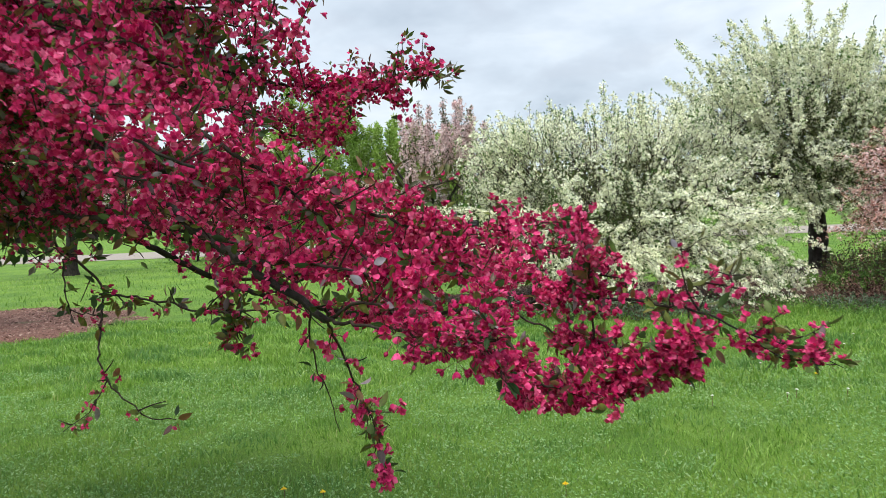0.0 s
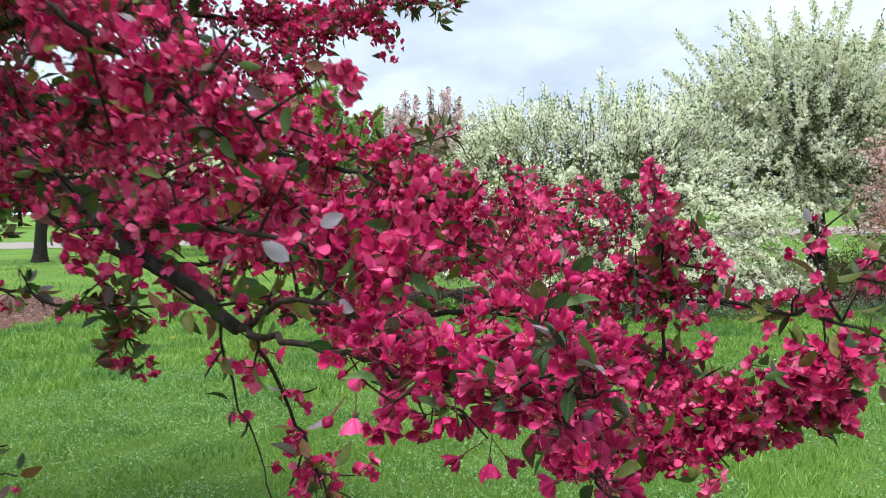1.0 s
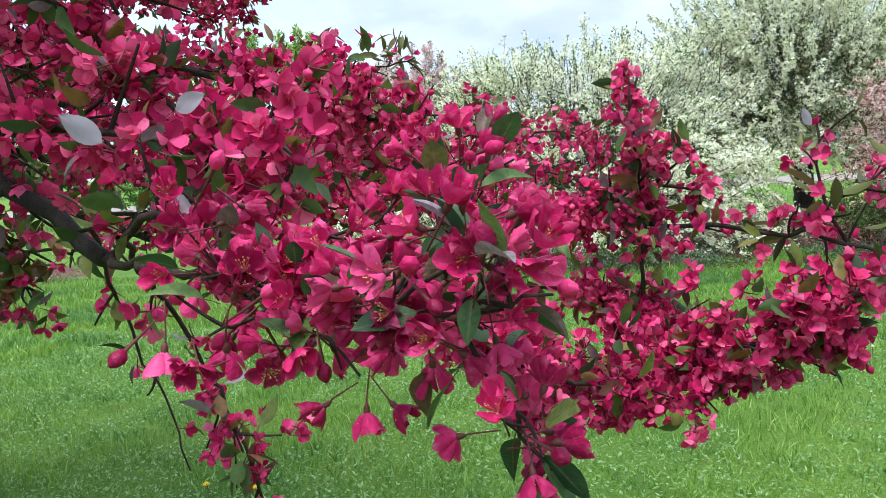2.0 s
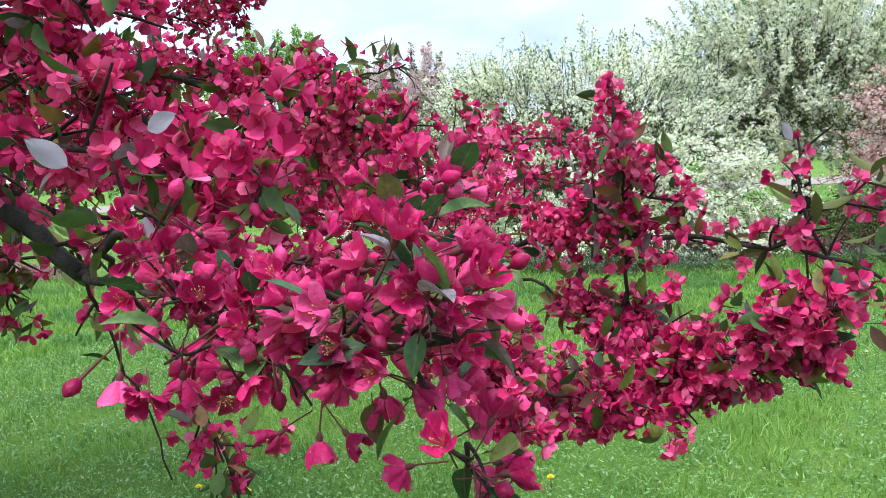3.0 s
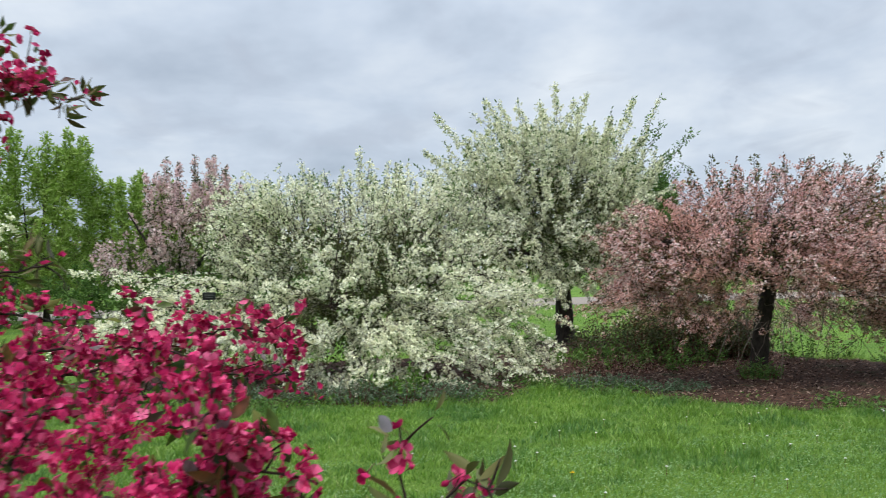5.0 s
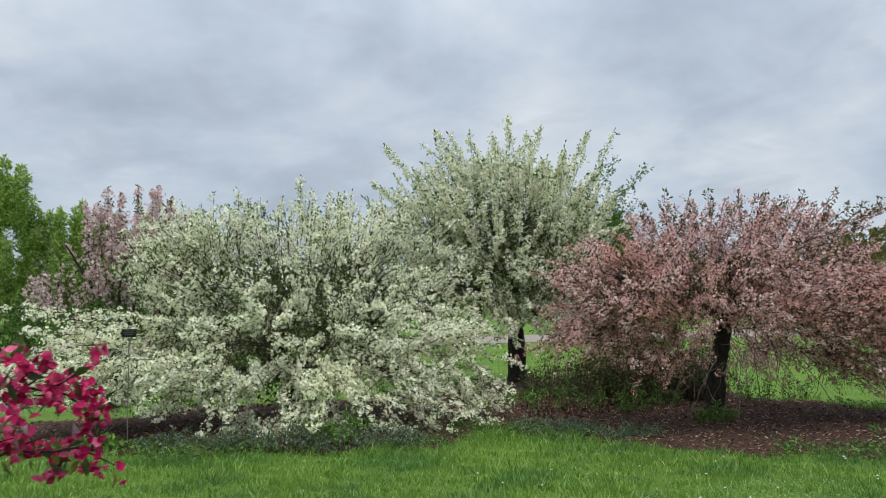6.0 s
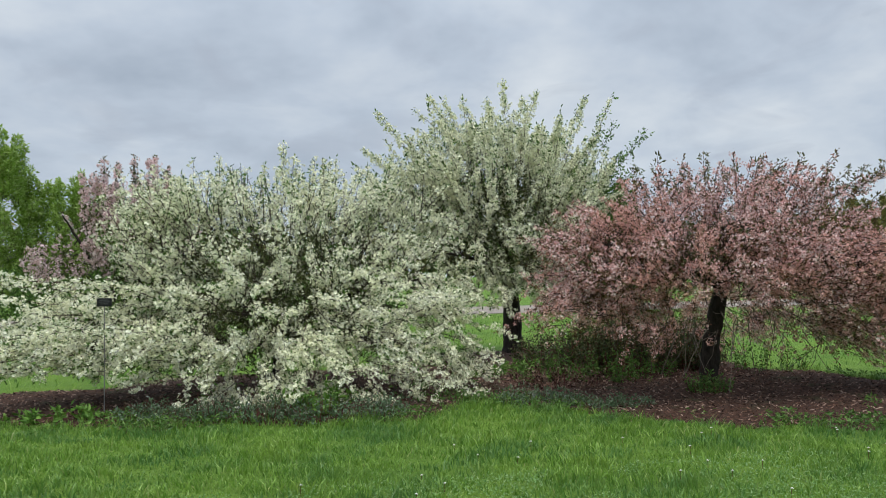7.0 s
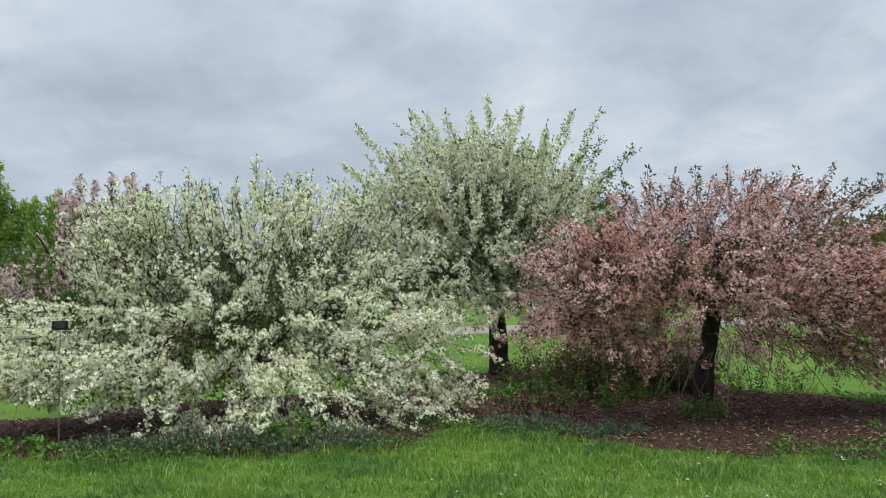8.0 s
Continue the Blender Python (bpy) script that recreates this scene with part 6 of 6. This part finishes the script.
def grass():
    rng = np.random.default_rng(10)
    def blades(n, box, low, high, wide, keep):
        p = rng.uniform(box[0], box[1], (n, 3))
        tuft = np.sin(3.1 * p[:, 0] + 1.7 * p[:, 1]) + np.sin(5.3 * p[:, 0] - 4.1 * p[:, 1] + 1) + np.sin(11 * p[:, 1] + 7 * p[:, 0])
        ok = keep(p[:, 0], p[:, 1])
        p, tuft = p[ok], tuft[ok]
        p[:, 2] = -0.005
        lean = rng.normal(size=(len(p), 2)) * 0.45
        h = rng.uniform(low, high, len(p)) * np.clip(1 + 0.26 * tuft, 0.35, 2)
        a = rng.uniform(0, 6.28, len(p))
        side = np.stack([np.cos(a), np.sin(a), a * 0], 1) * (wide * rng.uniform(0.6, 1.3, len(p)))[:, None]
        mid = p + np.stack([lean[:, 0] * h * 0.35, lean[:, 1] * h * 0.35, h * 0.6], 1)
        tip = p + np.stack([lean[:, 0] * h * 1.1, lean[:, 1] * h * 1.1, h], 1)
        v = np.stack([p - side, p + side, mid + side * 0.7, mid - side * 0.7, tip], 1).reshape(-1, 3)
        o = (np.arange(len(p)) * 5)[:, None]
        return v, [o + np.array([[0, 1, 2, 3]]), o + np.array([[3, 2, 4]])]
    s = Soup()
    kept = lambda x, y: (bed(x, y) < 0.03) & (x > 0.2 - 0.68 * y) & (x < 0.9 + 0.88 * y)
    s.add(*blades(62000, ((-6, 3.6, 0), (8, 7.0, 0)), 0.025, 0.065, 0.0038, kept))
    s.add(*blades(110000, ((-8, 7.0, 0), (10.5, 12.2, 0)), 0.03, 0.085, 0.0062, kept))
    s.add(*blades(26000, ((-4, 7.5, 0), (12, 13.5, 0)), 0.06, 0.13, 0.005, lambda x, y: (bed(x, y) < 0.05) & (bed(x, y) > -0.13)))
    s.add(*blades(20000, ((-16, 13.0, 0), (22, 33.0, 0)), 0.04, 0.09, 0.009, lambda x, y: bed(x, y) < 0.0))
    tagged(new("grass", s.mesh("grass", [M_BLADE])), "short uneven blades of green lawn grass", "grass", kind="stuff")
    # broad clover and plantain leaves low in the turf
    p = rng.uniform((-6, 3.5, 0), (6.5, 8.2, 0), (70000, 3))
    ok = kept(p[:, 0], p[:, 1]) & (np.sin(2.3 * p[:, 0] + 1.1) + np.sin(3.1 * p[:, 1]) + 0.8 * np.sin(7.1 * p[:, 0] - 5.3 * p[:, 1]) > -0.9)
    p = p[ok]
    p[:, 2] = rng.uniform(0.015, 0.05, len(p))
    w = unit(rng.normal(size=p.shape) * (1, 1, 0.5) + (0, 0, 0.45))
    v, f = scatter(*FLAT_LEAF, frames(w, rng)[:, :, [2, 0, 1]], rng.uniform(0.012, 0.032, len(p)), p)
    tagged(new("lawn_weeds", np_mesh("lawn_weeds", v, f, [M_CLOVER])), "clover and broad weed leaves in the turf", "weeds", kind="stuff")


def leafy_clump(name, label, x, y, w, d, h, n, size, mat, seed, category, group=""):
    """A low plant: upright stems with leaves all along them."""
    rng = np.random.default_rng(seed)
    root = thing(name, (x, y, 0), label, category, group)
    stems, p, way = Soup(), [], []
    per = 14 if h < 0.4 else 30
    for k in range(max(6, n // 14)):
        a, r = rng.uniform(0, 6.28), rng.uniform() ** 0.5
        foot = np.array([math.cos(a) * r * w * 0.8, math.sin(a) * r * d * 0.8, 0.0])
        top = foot + (foot[0] * 0.3 + rng.normal() * 0.04, foot[1] * 0.3 + rng.normal() * 0.04, h * (1.1 - 0.5 * r) * rng.uniform(0.6, 1.1))
        q = smooth_line([foot, (foot + top) / 2 + rng.normal(size=3) * 0.02, top], 0.08)
        v, f = tube(q, np.linspace(0.004, 0.0015, len(q)), 4)
        stems.add(v, f)
        u = rng.uniform(0.15, 1, per)
        p.append(foot + (top - foot) * u[:, None] + rng.normal(size=(per, 3)) * 0.06 * h)
        way.append(unit(rng.normal(size=(per, 3)) + (0, 0, 0.3)))
    p, way = np.concatenate(p), np.concatenate(way)
    v, f = scatter(*SMALL_LEAF, frames(way, rng)[:, :, [2, 0, 1]], size * rng.uniform(0.6, 1.3, len(p)), p)
    v[:, 2] = np.maximum(v[:, 2], 0.005)
    part("stemwork", stems.mesh("stemwork", [M_STEM]), root, kind="stuff")
    part("foliage", np_mesh("foliage", v, f, [mat]), root, kind="stuff")
    return root


def flower_in_lawn(name, label, mat, head, high, seed):
    rng = np.random.default_rng(seed)
    root = thing(name, (0, 0, 0), label, "flower", label)
    p = smooth_line([(0, 0, -0.01), (0.004, 0.003, high * 0.6), (0, 0, high)], 0.02)
    v, f = tube(p, np.full(len(p), 0.002), 5)
    part("stalk", np_mesh("stalk", v, f, [M_STEM]), root)
    s = Soup()
    for ring, n in ((1.0, 14), (0.65, 10), (0.3, 6)):
        for k in range(n):
            a = 6.283 * (k + 0.5 * ring) / n
            o, side = np.array([math.cos(a), math.sin(a), 0]), np.array([-math.sin(a), math.cos(a), 0])
            z = high + (1 - ring) * head * 0.35
            base = np.array([0, 0, z - 0.002])
            tip = o * head * 0.5 * ring + (0, 0, z + head * 0.06)
            s.add(np.array([base, (base + tip) / 2 + side * head * 0.07 + (0, 0, 0.002), tip, (base + tip) / 2 - side * head * 0.07 + (0, 0, 0.002)]), [np.array([[0, 1, 2, 3]])])
    part("flower_head", s.mesh("flower_head", [mat]), root)
    return root


def tree_label():
    """A small black plate on a thin stake, with unreadable lines on it."""
    root = thing("plant_label", (-0.29, 12.1, 0.0), "small black plate on a thin stake among the white blossom", "sign")
    v, f = tube([(0, 0.012, -0.1), (0, 0.012, 0.7), (0, 0.012, 1.4)], [0.006, 0.006, 0.006], 6)
    part("stake", np_mesh("stake", v, f, [M_METAL]), root)
    bm = bmesh.new()
    bmesh.ops.create_cube(bm, size=1)
    bmesh.ops.scale(bm, vec=(0.17, 0.012, 0.1), verts=bm.verts)
    bmesh.ops.bevel(bm, geom=bm.edges[:], offset=0.003, segments=2, affect="EDGES")
    bmesh.ops.translate(bm, vec=(0, 0, 1.387), verts=bm.verts)
    me = bpy.data.meshes.new("plate")
    bm.to_mesh(me)
    bm.free()
    me.materials.append(M_PLATE)
    plate = part("plate", me, root)
    for z, w in ((1.415, 0.11), (1.392, 0.13), (1.369, 0.09)):
        bm = bmesh.new()
        bmesh.ops.create_cube(bm, size=1)
        bmesh.ops.scale(bm, vec=(w, 0.002, 0.009), verts=bm.verts)
        bmesh.ops.translate(bm, vec=(0, -0.0068, z), verts=bm.verts)
        me = bpy.data.meshes.new("lettering_bar")
        bm.to_mesh(me)
        bm.free()
        me.materials.append(M_INK)
        part("lettering_bar", me, plate, "faint pale lettering")


def bed_weeds():
    """Small green leaves that creep over the front of the beds."""
    rng = np.random.default_rng(19)
    p = rng.uniform((-3, 8.5, 0), (12, 14, 0), (60000, 3))
    b = bed(p[:, 0], p[:, 1])
    patch = np.sin(1.7 * p[:, 0] + 0.6) + np.sin(2.9 * p[:, 0] + 3.3 * p[:, 1]) + 0.8 * np.sin(6.1 * p[:, 0] - 5.0 * p[:, 1]) + rng.normal(size=len(p)) * 0.5
    p = p[(b > -0.1) & (b < 0.22) & (patch > 0.1 + 7 * b)]
    p[:, 2] = rng.uniform(0.02, 0.12, len(p))
    w = unit(rng.normal(size=p.shape) * (1, 1, 0.4) + (0, 0, 0.4))
    v, f = scatter(*FLAT_LEAF, frames(w, rng)[:, :, [2, 0, 1]], rng.uniform(0.03, 0.075, len(p)), p)
    v[:, 2] = np.maximum(v[:, 2], 0.004)
    tagged(new("bed_weeds", np_mesh("bed_weeds", v, f, [M_GREEN])), "creeping green weeds along the front of the beds", "weeds", kind="stuff")


chips(9, (-3, 8.3, 0), (12.5, 15.5, 0), 32000, M_CHIP, "scattered wood chips and dead leaves on the mulch")
chips(19, (-11.5, 9.6, 0), (-5.8, 14.6, 0), 7000, M_DRYCHIP, "dry reddish wood chips on the mulch")
grass()
bed_weeds()
tree_label()
for k, (x, y, w, d, h, n) in enumerate(((2.2, 11.4, 0.42, 0.22, 0.42, 420), (1.85, 11.55, 0.32, 0.22, 0.32, 260), (-1.3, 12.0, 0.6, 0.3, 0.2, 260), (-0.5, 11.9, 0.6, 0.3, 0.2, 260), (-2.1, 12.4, 0.6, 0.4, 0.24, 300), (5.6, 14.4, 0.7, 0.4, 0.28, 420), (4.9, 13.9, 0.5, 0.3, 0.24, 300), (6.3, 14.6, 0.5, 0.4, 0.26, 300))):
    leafy_clump("leafy_weed", "low clump of broad green leaves on the mulch", x, y, w, d, h, n, 0.085, M_WEED, 200 + k, "plant", "leafy weeds in the bed")
for k, (x, y, w) in enumerate(((0.3, 11.7, 0.5), (0.95, 11.5, 0.5), (1.6, 11.25, 0.55), (2.2, 11.1, 0.55), (2.9, 11.2, 0.5), (4.9, 11.55, 0.5), (5.3, 11.2, 0.5), (5.75, 10.75, 0.45))):
    leafy_clump("groundcover_plant", "low grey-green mat of small leaves at the bed's edge", x, y, w * (0.8 + 0.3 * math.sin(3 * k)), 0.34 + 0.12 * math.sin(5 * k), 0.27 + 0.08 * math.sin(7 * k), 1100, 0.045, M_SAGE, 220 + k, "plant", "groundcover along the bed")
leafy_clump("small_shrub", "small dense green shrub at the foot of the pink tree", 7.35, 11.4, 0.34, 0.28, 0.38, 800, 0.05, M_GREEN, 240, "shrub")
leafy_clump("small_shrub", "loose green shrub under the pink tree", 5.9, 13.2, 0.8, 0.5, 0.5, 420, 0.06, M_GREEN, 241, "shrub")
leafy_clump("small_shrub", "thin green shrub under the pink crown", 6.9, 12.9, 1.0, 0.5, 0.6, 600, 0.055, M_GREEN, 242, "shrub")

leafy_clump("dry_twiggy_plant", "low red-brown twiggy plant under the pink tree", 5.7, 12.5, 0.8, 0.4, 0.42, 700, 0.04, M_CHIP, 243, "plant")
# shrubs set thicker and coloured darker to give the pink crown's shade
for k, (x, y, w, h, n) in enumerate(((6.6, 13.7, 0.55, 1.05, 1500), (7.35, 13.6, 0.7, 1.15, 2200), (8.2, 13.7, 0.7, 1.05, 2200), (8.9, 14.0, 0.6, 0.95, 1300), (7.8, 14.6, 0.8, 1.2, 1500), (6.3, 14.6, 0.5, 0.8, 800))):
    leafy_clump("small_shrub", "loose twiggy green shrub beyond the pink tree, leaves darkened for shade", x, y, w, 0.5, h, n, 0.06, M_SHADED_BRUSH, 250 + k, "shrub", "shrubs behind the pink tree")
leafy_clump("small_shrub", "loose green shrub beyond the pink tree", 9.6, 13.0, 0.9, 0.5, 0.6, 300, 0.055, M_GREEN, 244, "shrub")

dandelion = flower_in_lawn("dandelion", "yellow dandelion flower standing in the short grass", M_YELLOW, 0.042, 0.07, 301)
dandelion.matrix_basis = pose(-0.96, 4.55, 0)
for x, y in ((-0.72, 4.5), (0.62, 4.6), (-3.5, 9.6), (-3.1, 11.2), (-2.9, 10.8), (-0.5, 4.2), (-0.42, 4.15), (2.9, 7.2), (-2.6, 8.8)):
    copy_thing(dandelion, pose(x, y, 0, 0, 0, 37 * x))
daisy = flower_in_lawn("white_lawn_flower", "tiny white flower standing in the short grass", M_DAISY, 0.03, 0.08, 302)
daisy.matrix_basis = pose(5.1, 7.9, 0)
rng = random.Random(4)
for k in range(36):
    copy_thing(daisy, pose(rng.uniform(1.5, 7.5), rng.uniform(6.3, 9.2), 0, 0, 0, rng.uniform(0, 360)))
